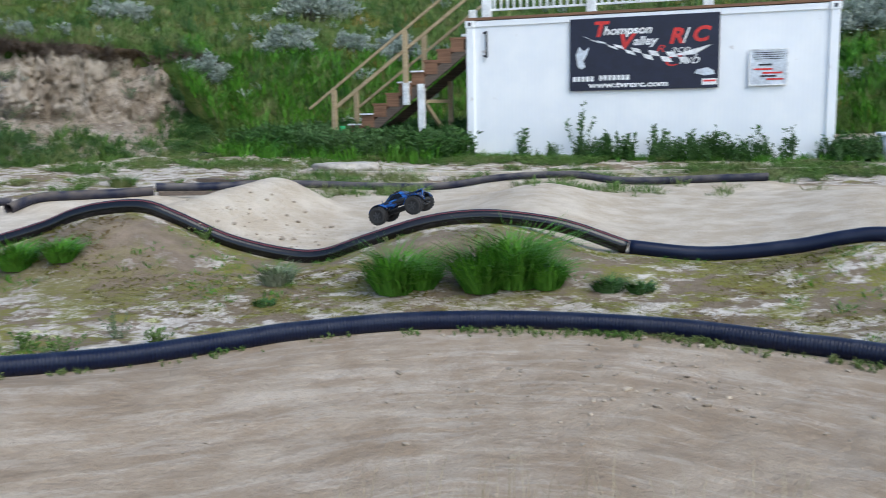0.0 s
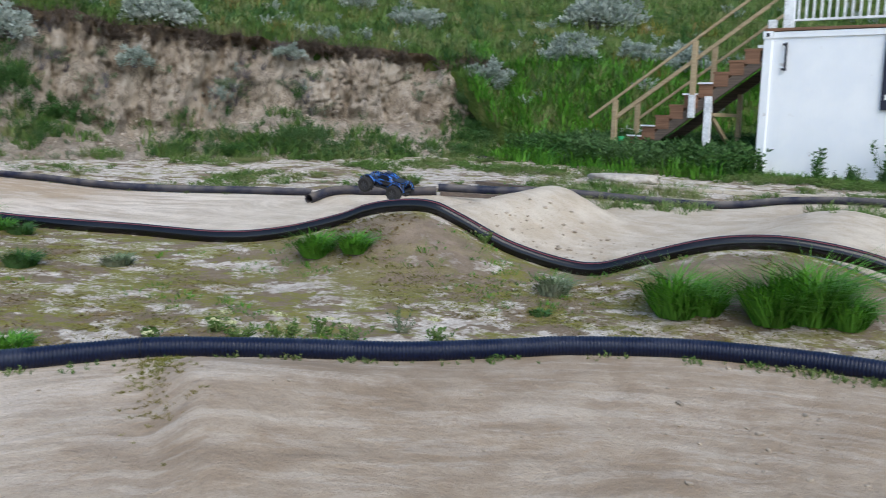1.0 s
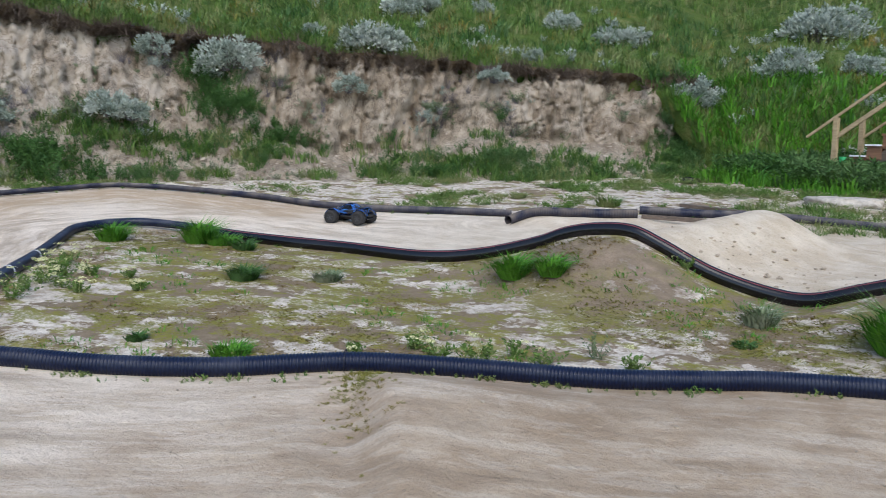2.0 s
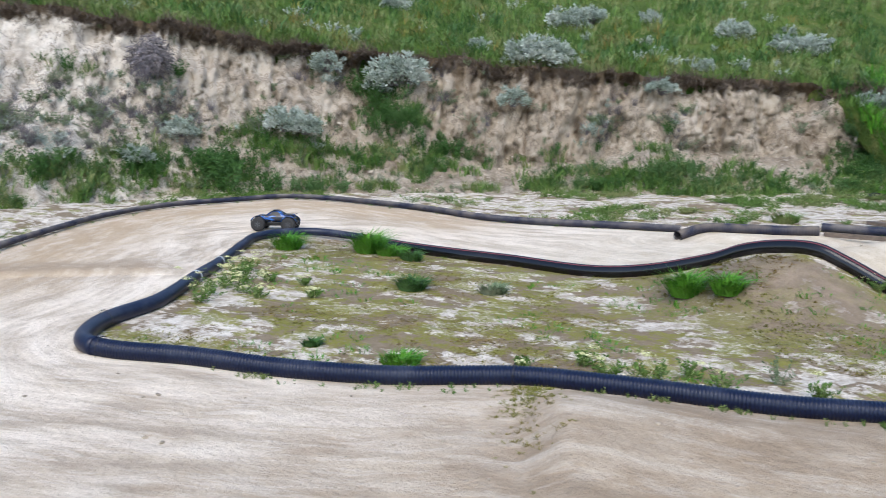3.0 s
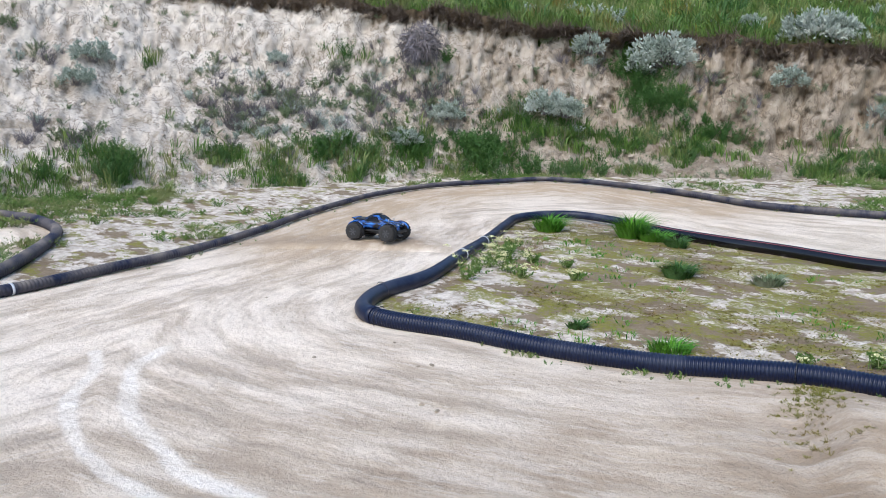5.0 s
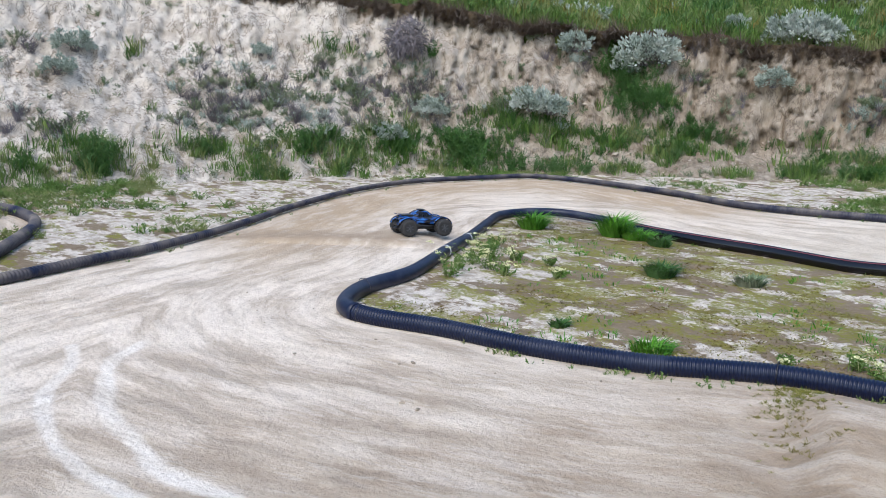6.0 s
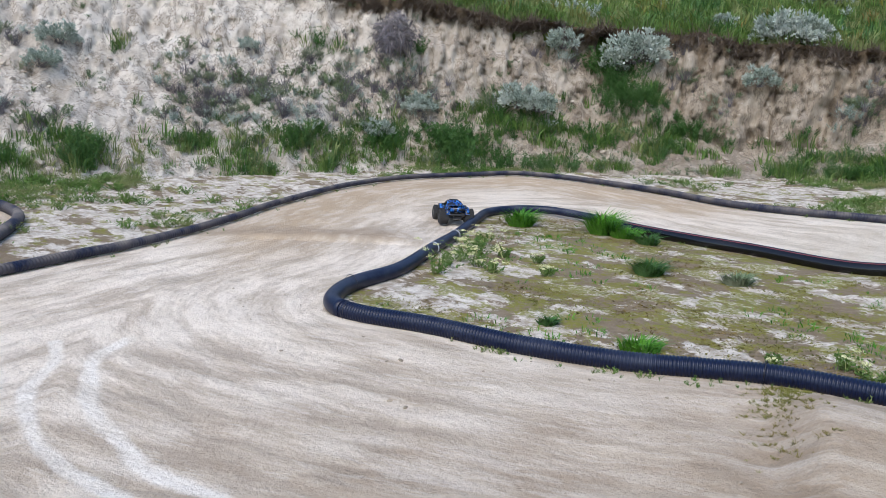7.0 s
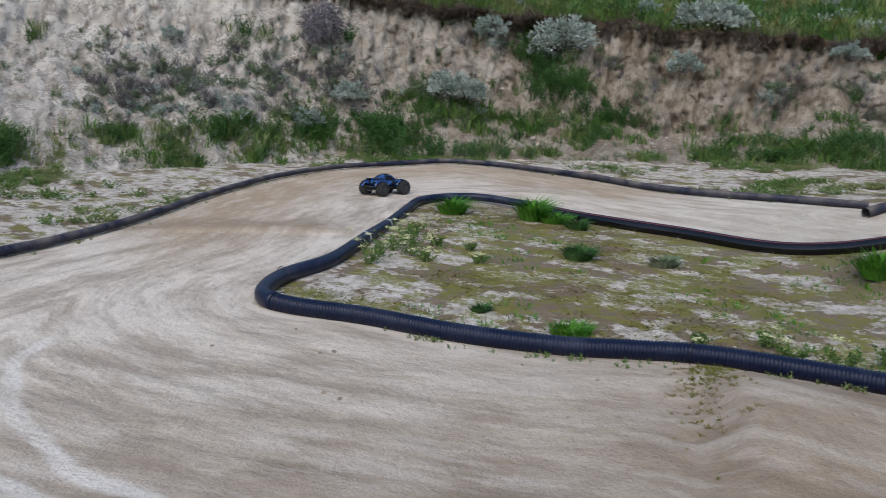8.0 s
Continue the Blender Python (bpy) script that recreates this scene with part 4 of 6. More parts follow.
def build_bin():
    ob = thing("storage_bin", "pale grey plastic storage bin beside the container", "bin", m=CM @ pose(7.0, -0.15, 0.62))
    bm = bmesh.new()
    made = bmesh.ops.create_cube(bm, size=1.0)["verts"]
    for v in made:
        s = 1.0 if v.co.z > 0 else 0.9
        v.co = Vector((v.co.x * 0.62 * s, v.co.y * 0.45 * s, (v.co.z + 0.5) * 0.42))
    bmesh.ops.bevel(bm, geom=list(bm.edges), offset=0.03, segments=3, affect="EDGES")
    part("tub", bm, BIN, ob, "", True)
    lid = part("lid", box(pose(0, 0, 0.44), 0.67, 0.50, 0.05, 0.018), BIN, ob)
    part("lid_grip", box(pose(0, -0.255, 0.43), 0.16, 0.02, 0.03, 0.006), BIN, lid)
    return ob


build_bin()
scrap = part("plastic_cup", lathe_x([(0, 0.045), (0.01, 0.05), (0.16, 0.065), (0.165, 0.06), (0.15, 0.055)], 16), GREEN_PLASTIC, None, "", True)
scrap.matrix_world = CM @ pose(-2.52, 0.08, 1.13, 0, -90, 0)
tagged(scrap, "bright green plastic cup on the lowest step", "cup")


def build_staples():
    """Wire hoops that pin the near pipe down."""
    line = LINES["near"]
    for k, at in enumerate((0.50, 0.655, 0.70)):
        i = int(at * (len(line) - 1))
        d = line[i + 1] - line[i]
        yaw = math.degrees(math.atan2(d[1], d[0]))
        bm = bmesh.new()
        prev = None
        for s in range(15):
            a = math.pi * (s / 14)
            c = Vector((0, (R + 0.006) * math.cos(a), (R + 0.006) * math.sin(a) + (0.012 if 4 < s < 10 else 0)))
            if s in (0, 14):
                c.z = -R
            ring = [bm.verts.new(c + Vector((0.004 * math.cos(q), 0, 0.004 * math.sin(q)))) for q in (0, 2.1, 4.2)]
            if prev:
                for j in range(3):
                    bm.faces.new((prev[j], prev[(j + 1) % 3], ring[(j + 1) % 3], ring[j]))
            prev = ring
        ob = part("wire_hoop", bm, STEEL, None, "", True)
        ob.matrix_world = pose(*line[i], 0, 0, yaw + (k * 7) % 11 - 5)
        tagged(ob, "thin wire hoop pinning the corrugated pipe", "wire", "hoops over the pipe")


build_staples()


# ---- plants ----
def blades(n, height, spread, width, seed, droop=0.5, lean=0.45):
    """A tuft of bent grass blades."""
    rng = np.random.default_rng(seed)
    v, f = [], []
    for _ in range(n):
        a, q = rng.uniform(0, 6.283), math.sqrt(rng.uniform(0, 1)) * spread
        base = np.array([math.cos(a) * q, math.sin(a) * q, -0.01])
        h = height * rng.uniform(0.35, 1.15) * (1 - 0.25 * (q / max(spread, 1e-6)) ** 2)
        b = a + rng.normal(0, 0.6)
        out = np.array([math.cos(b), math.sin(b), 0])
        side = np.array([-math.sin(b + 0.7), math.cos(b + 0.7), 0]) * width * rng.uniform(0.6, 1.2)
        t = lean * (0.25 + 1.0 * q / max(spread, 1e-6)) * rng.uniform(0.5, 1.4)
        mid = base + out * h * t * 0.4 + np.array([0, 0, h * 0.62])
        tip = base + out * h * (t + droop * rng.uniform(0, 0.6)) + np.array([0, 0, h * rng.uniform(0.72, 1.0)])
        k = len(v)
        v += [base - side, base + side, mid + side * 0.8, mid - side * 0.8, tip]
        f += [(k, k + 1, k + 2), (k, k + 2, k + 3), (k + 3, k + 2, k + 4)]
    return np.array(v), np.array(f)


def leaves(places, ways, length, width, rng):
    """Diamond leaves at places that point along ways."""
    n = len(places)
    ways = ways / np.linalg.norm(ways, axis=1)[:, None]
    side = np.cross(ways, rng.normal(size=(n, 3)))
    side /= np.linalg.norm(side, axis=1)[:, None] + 1e-9
    lift = np.cross(side, ways)
    le, wi = length * rng.uniform(0.6, 1.3, (n, 1)), width * rng.uniform(0.7, 1.3, (n, 1))
    v = np.stack([places, places + ways * le * 0.5 + side * wi + lift * wi * 0.4, places + ways * le, places + ways * le * 0.5 - side * wi + lift * wi * 0.4], 1).reshape(-1, 3)
    k = np.arange(n)[:, None] * 4
    return v, np.concatenate([k + [0, 1, 2], k + [0, 2, 3]])


def join(*groups):
    vs, fs, k = [], [], 0
    for v, f in groups:
        vs.append(v)
        fs.append(f + k)
        k += len(v)
    return np.vstack(vs), np.vstack(fs)


def twigs(tips, base_spread, width, rng):
    """Thin stems from the ground to each tip."""
    n = len(tips)
    base = np.column_stack([rng.normal(0, base_spread, (n, 2)), np.full(n, -0.02)])
    mid = base * 0.4 + tips * 0.6 + np.column_stack([tips[:, :2] * -0.12, np.zeros(n)])
    v, f = [], []
    for a, m, b in zip(base, mid, tips):
        k = len(v)
        s = np.array([width, 0, 0])
        q = np.array([0, width, 0])
        v += [a - s, a + s, m + s * 0.7, m - s * 0.7, b, a - q, a + q, m + q * 0.7, m - q * 0.7]
        f += [(k, k + 1, k + 2), (k, k + 2, k + 3), (k + 3, k + 2, k + 4), (k + 5, k + 6, k + 7), (k + 5, k + 7, k + 8), (k + 8, k + 7, k + 4)]
    return np.array(v), np.array(f)


def sage_parts(seed, size=1.0, clumps=34, per=38):
    rng = np.random.default_rng(seed)
    a = rng.uniform(0, 6.283, clumps)
    el = np.arcsin(rng.uniform(0.05, 0.98, clumps))
    q = rng.uniform(0.55, 1.0, clumps) * (0.8 + 0.4 * rng.uniform(size=clumps))
    tips = np.stack([np.cos(a) * np.cos(el) * q * 0.5, np.sin(a) * np.cos(el) * q * 0.5, np.sin(el) * q * 0.46 + 0.05], -1) * size
    c = np.repeat(tips, per, 0)
    off = rng.normal(0, 0.036 * size, c.shape)
    way = off / 0.055 / size * 0.6 + c / size * 1.1 + [0, 0, 0.5]
    return leaves(c + off, way, 0.066 * size, 0.019 * size, rng), twigs(tips, 0.05 * size, 0.006 * size, rng)


def weed_mesh(seed, height, spread, stems=9, per=22, leaf=0.07, slim=0.018):
    """A leafy upright weed."""
    rng = np.random.default_rng(seed)
    tips = np.column_stack([rng.normal(0, spread, (stems, 2)), height * rng.uniform(0.55, 1.0, stems)])
    s = rng.uniform(0.12, 1.0, (stems, per, 1))
    place = (tips[:, None, :] * [0.35, 0.35, 0] + (tips[:, None, :] * [0.65, 0.65, 1.0]) * s).reshape(-1, 3)
    way = rng.normal(0, 1, place.shape)
    way[:, 2] = np.abs(way[:, 2]) * 0.8 + 0.2
    v, f = leaves(place, way, leaf, slim, rng)
    return join((v, f), twigs(tips, spread * 0.35, 0.004, rng))


def scatter(name, label, category, templates, places, sizes, material, seed=0, squash=None):
    """Many small plants as one object."""
    rng = np.random.default_rng(seed)
    places, sizes = np.asarray(places, float), np.broadcast_to(sizes, len(places))
    pick = rng.integers(0, len(templates), len(places))
    turn = rng.uniform(0, 6.283, len(places))
    vs, fs, k = [], [], 0
    for t, (v, f) in enumerate(templates):
        sel = np.where(pick == t)[0]
        if not len(sel):
            continue
        c, s = np.cos(turn[sel])[:, None], np.sin(turn[sel])[:, None]
        x, y = v[None, :, 0] * c - v[None, :, 1] * s, v[None, :, 0] * s + v[None, :, 1] * c
        p = np.stack([x, y, np.broadcast_to(v[None, :, 2], x.shape)], -1) * sizes[sel][:, None, None] + places[sel][:, None, :]
        vs.append(p.reshape(-1, 3))
        fs.append((f[None] + (np.arange(len(sel)) * len(v))[:, None, None] + k).reshape(-1, 3))
        k += p.shape[0] * p.shape[1]
    ob = new(name, mesh_of(name, np.vstack(vs), np.vstack(fs), material))
    return tagged(ob, label, category, kind="stuff")


def plant(name, label, category, mesh, material, x, y, z=None, size=1.0, turn=0.0, group=""):
    ob = new(name, mesh_of(name, *mesh, material))
    ob.matrix_world = pose(x, y, gz(x, y) if z is None else z, 0, 0, turn) @ Matrix.Scale(size, 4)
    return tagged(ob, label, category, group)


DRY = foliage("dry_straw", (0.22, 0.18, 0.11), (0.42, 0.36, 0.24))
# green tufts on the rough island: place, height, spread, blades, colour
for k, (x, y, h, s, n, mm, label) in enumerate((
        (-0.05, 6.47, 0.38, 0.20, 260, BLADE, "tall bright green grass clump below the mound"),
        (0.17, 6.52, 0.27, 0.13, 150, BLADE, "tall bright green grass clump below the mound"),
        (0.60, 6.42, 0.40, 0.20, 280, BLADE, "tall bright green grass clump below the mound"),
        (0.86, 6.50, 0.48, 0.22, 320, BLADE, "tall bright green grass clump below the mound"),
        (1.10, 6.45, 0.26, 0.16, 140, BLADE, "low green grass on the mound's side"),
        (-0.98, 6.88, 0.17, 0.16, 130, SCRUB, "pale grey-green grass tuft"),
        (1.55, 6.36, 0.12, 0.16, 120, BLADE_DARK, "low dark green weed patch"),
        (1.78, 6.30, 0.10, 0.14, 90, BLADE_DARK, "low dark green weed patch"),
        (-3.12, 7.20, 0.24, 0.17, 210, BLADE, "bright green grass tuft on the mound"),
        (-2.74, 7.16, 0.20, 0.15, 170, BLADE, "bright green grass tuft on the mound"),
        (-5.33, 6.20, 0.15, 0.18, 210, BLADE_DARK, "dense low green grass cushion"),
        (-4.67, 6.56, 0.12, 0.17, 160, SCRUB, "pale low grass cushion"),
        (-6.84, 7.26, 0.27, 0.20, 240, BLADE, "bright green grass tuft near the bend"),
        (-6.55, 7.30, 0.14, 0.22, 140, BLADE, "low green grass near the bend"),
        (-7.70, 6.84, 0.20, 0.20, 220, BLADE, "bright green grass tuft near the bend"),
        (-6.20, 7.24, 0.13, 0.16, 120, BLADE_DARK, "low green grass near the bend"),
        (-4.66, 4.30, 0.07, 0.09, 80, BLADE_DARK, "small flat dark weed"),
        (-3.95, 4.42, 0.10, 0.20, 110, BLADE, "low weed patch along the pipe"),
        (-1.00, 6.30, 0.05, 0.12, 70, BLADE_DARK, "small flat dark weed"),
        (-3.9, 12.6, 0.18, 0.25, 160, BLADE_HILL, "low grass patch behind the pipe"))):
    plant("grass_tuft", label, "grass", blades(int(n * 2.2), h * 1.15, s * 0.62, 0.0075, 100 + k, 0.95, 0.80), mm, x, y, group="grass tufts")

# one leafy stalk beside the near pipe
plant("leafy_weed", "small dusty green weed beside the pipe", "weed", weed_mesh(203, 0.17, 0.05, 9, 12, 0.026, 0.006), SCRUB, -1.81, 5.52)


def yarrow(x, y, h, k):
    rng = np.random.default_rng(300 + k)
    ob = thing("yarrow_plant", "wild yarrow with flat cream flower heads", "flower", "yarrow plants", pose(x, y, gz(x, y)))
    v = weed_mesh(320 + k, h * 0.72, h * 0.42, 13, 16, 0.032, 0.006)
    st = new("leaf_crown", mesh_of("leaf_crown", *v, BLADE_HILL))
    st.parent = ob
    for j in range(rng.integers(3, 6) if k < 12 else rng.integers(1, 4)):
        c = np.array([rng.normal(0, h * 0.45), rng.normal(0, h * 0.45), h * rng.uniform(0.55, 1.0)])
        p = c + np.column_stack([rng.normal(0, 0.016, (26, 2)), rng.normal(0, 0.005, 26)])
        v, f = leaves(p, np.column_stack([rng.normal(0, 1, (26, 2)), np.full(26, 0.4)]), 0.016, 0.006, rng)
        s = twigs(c[None], 0.01, 0.002, rng)
        fl = new("flower_head", mesh_of("flower_head", *join((v, f), s), YARROW))
        fl.parent = ob


for k, (x, y, h) in enumerate(((-6.28, 4.55, 0.20), (-6.45, 4.80, 0.24), (-6.55, 5.02, 0.20), (-6.72, 5.25, 0.24), (-6.85, 5.42, 0.22), (-6.60, 5.30, 0.17), (-6.30, 5.05, 0.17),
                               (-6.98, 5.65, 0.20), (-6.42, 5.45, 0.14), (-6.05, 5.00, 0.12), (-6.12, 5.60, 0.10), (-5.75, 5.35, 0.10),
                               (-2.05, 5.20, 0.16), (-2.30, 5.28, 0.18), (-2.45, 5.12, 0.20), (-2.75, 5.05, 0.16), (-2.95, 5.15, 0.15), (-1.55, 5.42, 0.14), (-3.25, 4.85, 0.12), (-1.72, 7.74, 0.14))):
    yarrow(x, y, h, k)


def sagebrush(x, y, z, size, k, tall=1.0):
    ob = thing("sagebrush", "silvery grey-green sagebrush on the dry slope", "shrub", "sagebrush shrubs", pose(x, y, z, 0, 0, k * 37))
    lf, tw = sage_parts(400 + k % 6, size * 1.1, 46, 46)
    for name, m, mm in (("leaf_crown", lf, SAGE), ("twig_frame", tw, TWIG)):
        o = new(name, mesh_of(name, *m, mm))
        o.parent = ob
        o.scale = (1, 1, tall)


for k, (a, d, s) in enumerate(((32.6, 0.25, 1.15), (31.2, 0.35, 0.9), (33.6, 0.3, 0.7), (12.2, 1.2, 0.95), (11.4, 1.5, 0.7), (5.0, 8.1, 1.7), (4.0, 8.6, 1.5), (6.0, 8.8, 1.2),
                               (20.4, 5.5, 0.9), (16.7, 3.3, 1.1), (15.8, 3.8, 0.8), (6.7, 3.4, 1.2), (2.8, 3.9, 0.9), (-0.4, 2.9, 1.1), (30.2, 5.2, 1.1), (28.9, 6.0, 0.9),
                               (20.1, 6.0, 0.8), (-27.9, 4.2, 1.4), (-29.5, 4.9, 1.3), (0.0, 4.0, 0.9), (25.3, 6.7, 0.7), (41.3, 7.1, 0.8), (36.0, 1.2, 0.5), (22.0, 0.8, 0.5))):
    x, y, z = (float(q) for q in hill_place(a, d))
    sagebrush(x, y, z - 0.03, s, k, 1.0)
for k, (a, v, s) in enumerate(((41.4, 0.84, 0.95), (40.6, 0.86, 0.75), (42.3, 0.80, 0.6), (33.8, 0.82, 0.6), (75.8, 0.64, 0.55), (76.8, 0.54, 0.5), (57.2, 0.27, 0.45), (48.2, 0.46, 0.7), (47.0, 0.45, 0.55),
                               (54.6, 0.41, 0.5), (65.2, 0.68, 0.35), (24.6, 0.90, 0.5), (45.6, 0.88, 0.6))):
    x, y, z = (float(q) for q in cliff_place(a, v))
    sagebrush(x * 0.99, y * 0.99, z - 0.08, s * 1.15, 40 + k, 0.95)


def tumbleweed():
    rng = np.random.default_rng(77)
    x, y, z = (float(q) for q in cliff_place(56.3, 0.74))
    # a sagging tangle of grey strands
    v, f = [], []
    for _ in range(1100):
        d = rng.normal(size=3)
        d /= np.linalg.norm(d)
        at = d * [0.34, 0.26, 0.26] * rng.uniform(0.45, 1.0) + [0, 0, 0.18]
        way = np.cross(d, rng.normal(size=3)) + d * 0.35 + [0.25, 0, -0.45]
        way *= rng.uniform(0.10, 0.22) / np.linalg.norm(way)
        side = np.cross(way, d)
        side *= 0.005 / (np.linalg.norm(side) + 1e-9)
        bend = at + way * 0.5 + d * 0.03
        k = len(v)
        v += [at - side, at + side, bend + side, bend - side, at + way]
        f += [(k, k + 1, k + 2), (k, k + 2, k + 3), (k + 3, k + 2, k + 4)]
    ob = new("dry_shrub", mesh_of("dry_shrub", np.array(v), np.array(f), TWIG))
    ob.matrix_world = pose(x * 0.985, y * 0.985, z - 0.05) @ Matrix.Scale(1.3, 4)
    tagged(ob, "dead grey tangled shrub hanging on the cliff", "shrub")


tumbleweed()
# dark shrubs rooted in the gully of the cliff
for k, (a, v, s) in enumerate(((43.2, 0.80, 1.3), (42.6, 0.74, 1.1), (41.6, 0.66, 1.1), (40.3, 0.64, 0.9), (42.6, 0.58, 0.9), (60.8, 0.72, 0.9), (54.6, 0.72, 0.8),
                               (52.4, 0.16, 1.5), (51.6, 0.12, 1.3), (53.0, 0.20, 1.1), (74.8, 0.14, 1.2), (62.2, 0.20, 1.1), (24.0, 0.62, 0.8), (23.2, 0.75, 0.7), (37.4, 0.50, 1.0), (28.4, 0.56, 0.6))):
    x, y, z = (float(q) for q in cliff_place(a, v))
    plant("cliff_shrub", "dark green shrub rooted in the cliff", "shrub", weed_mesh(640 + k, 0.42, 0.17, 20, 26, 0.045, 0.008), BLADE_DARK, x * 0.992, y * 0.992, z - 0.08, s, k * 50, "shrubs on the cliff")


def far_places(rng, count, a_range, low, high, density, where):
    a = rng.uniform(*a_range, count)
    v = rng.uniform(low, high, count)
    keep = rng.uniform(size=count) < density(a, v)
    x, y, z = where(a[keep], v[keep])
    return np.stack([x, y, z], -1)


# plant patches on the cliff: bearing, way up, half width in degrees, half height
GREEN_PATCHES = [(74.6, 0.15, 1.4, 0.05), (70.4, 0.2, 1.0, 0.04), (71.8, 0.36, 0.4, 0.03), (64.6, 0.07, 1.6, 0.06), (66.8, 0.24, 0.6, 0.05), (61.8, 0.19, 2.2, 0.07),
                 (57.6, 0.25, 1.4, 0.07), (60.4, 0.11, 1.8, 0.06), (42.8, 0.36, 3.8, 0.1), (47.4, 0.3, 2.0, 0.07), (50.4, 0.39, 1.2, 0.05), (37.4, 0.43, 1.0, 0.06),
                 (39.8, 0.65, 0.6, 0.07), (79.2, 0.13, 1.2, 0.03), (60.8, 0.72, 0.8, 0.03), (72.8, 0.64, 0.4, 0.03), (28.6, 0.52, 0.4, 0.03), (68.4, 0.19, 1.0, 0.04), (76.4, 0.22, 1.0, 0.03)]
GREEN_PATCHES += [(40.2, 0.3, 1.0, 0.06), (31.2, 0.35, 1.0, 0.07), (25.8, 0.22, 3.2, 0.12), (28.6, 0.2, 1.0, 0.12), (32.0, 0.2, 0.8, 0.06), (20.6, 0.15, 2.2, 0.13), (16.4, 0.15, 2.2, 0.1),
                  (13.0, 0.2, 1.6, 0.18), (31.4, 0.54, 0.4, 0.03), (35.4, 0.45, 0.4, 0.05), (33.6, 0.56, 0.4, 0.03)]
DEEP_PATCHES = [(52.0, 0.17, 1.8, 0.11), (41.8, 0.63, 1.6, 0.08), (43.2, 0.81, 0.8, 0.05), (37.6, 0.51, 1.2, 0.05), (47.4, 0.05, 1.2, 0.02), (44.2, 0.07, 0.8, 0.02), (74.8, 0.14, 0.8, 0.04),
                (56.8, 0.2, 0.8, 0.04), (62.2, 0.19, 1.0, 0.04), (12.4, 0.6, 1.4, 0.3), (23.6, 0.22, 1.4, 0.05)]
GREY_PATCHES = [(62.6, 0.39, 4.0, 0.11), (67.4, 0.44, 2.2, 0.11), (79.0, 0.35, 1.0, 0.05), (77.0, 0.28, 1.2, 0.03), (79.0, 0.64, 0.8, 0.03), (69.8, 0.65, 0.6, 0.03), (65.0, 0.47, 1.8, 0.05),
                (56.2, 0.48, 2.0, 0.07), (54.0, 0.4, 1.4, 0.05), (59.0, 0.5, 1.4, 0.05), (57.2, 0.66, 1.4, 0.07), (45.8, 0.85, 1.2, 0.1), (47.8, 0.44, 1.8, 0.05), (35.8, 0.68, 0.6, 0.04),
                (28.2, 0.69, 1.2, 0.09), (38.4, 0.8, 0.6, 0.08), (68.6, 0.34, 1.6, 0.04), (61.8, 0.61, 1.4, 0.04), (24.6, 0.89, 0.8, 0.05), (23.8, 0.61, 1.0, 0.1), (28.6, 0.65, 0.4, 0.05)]


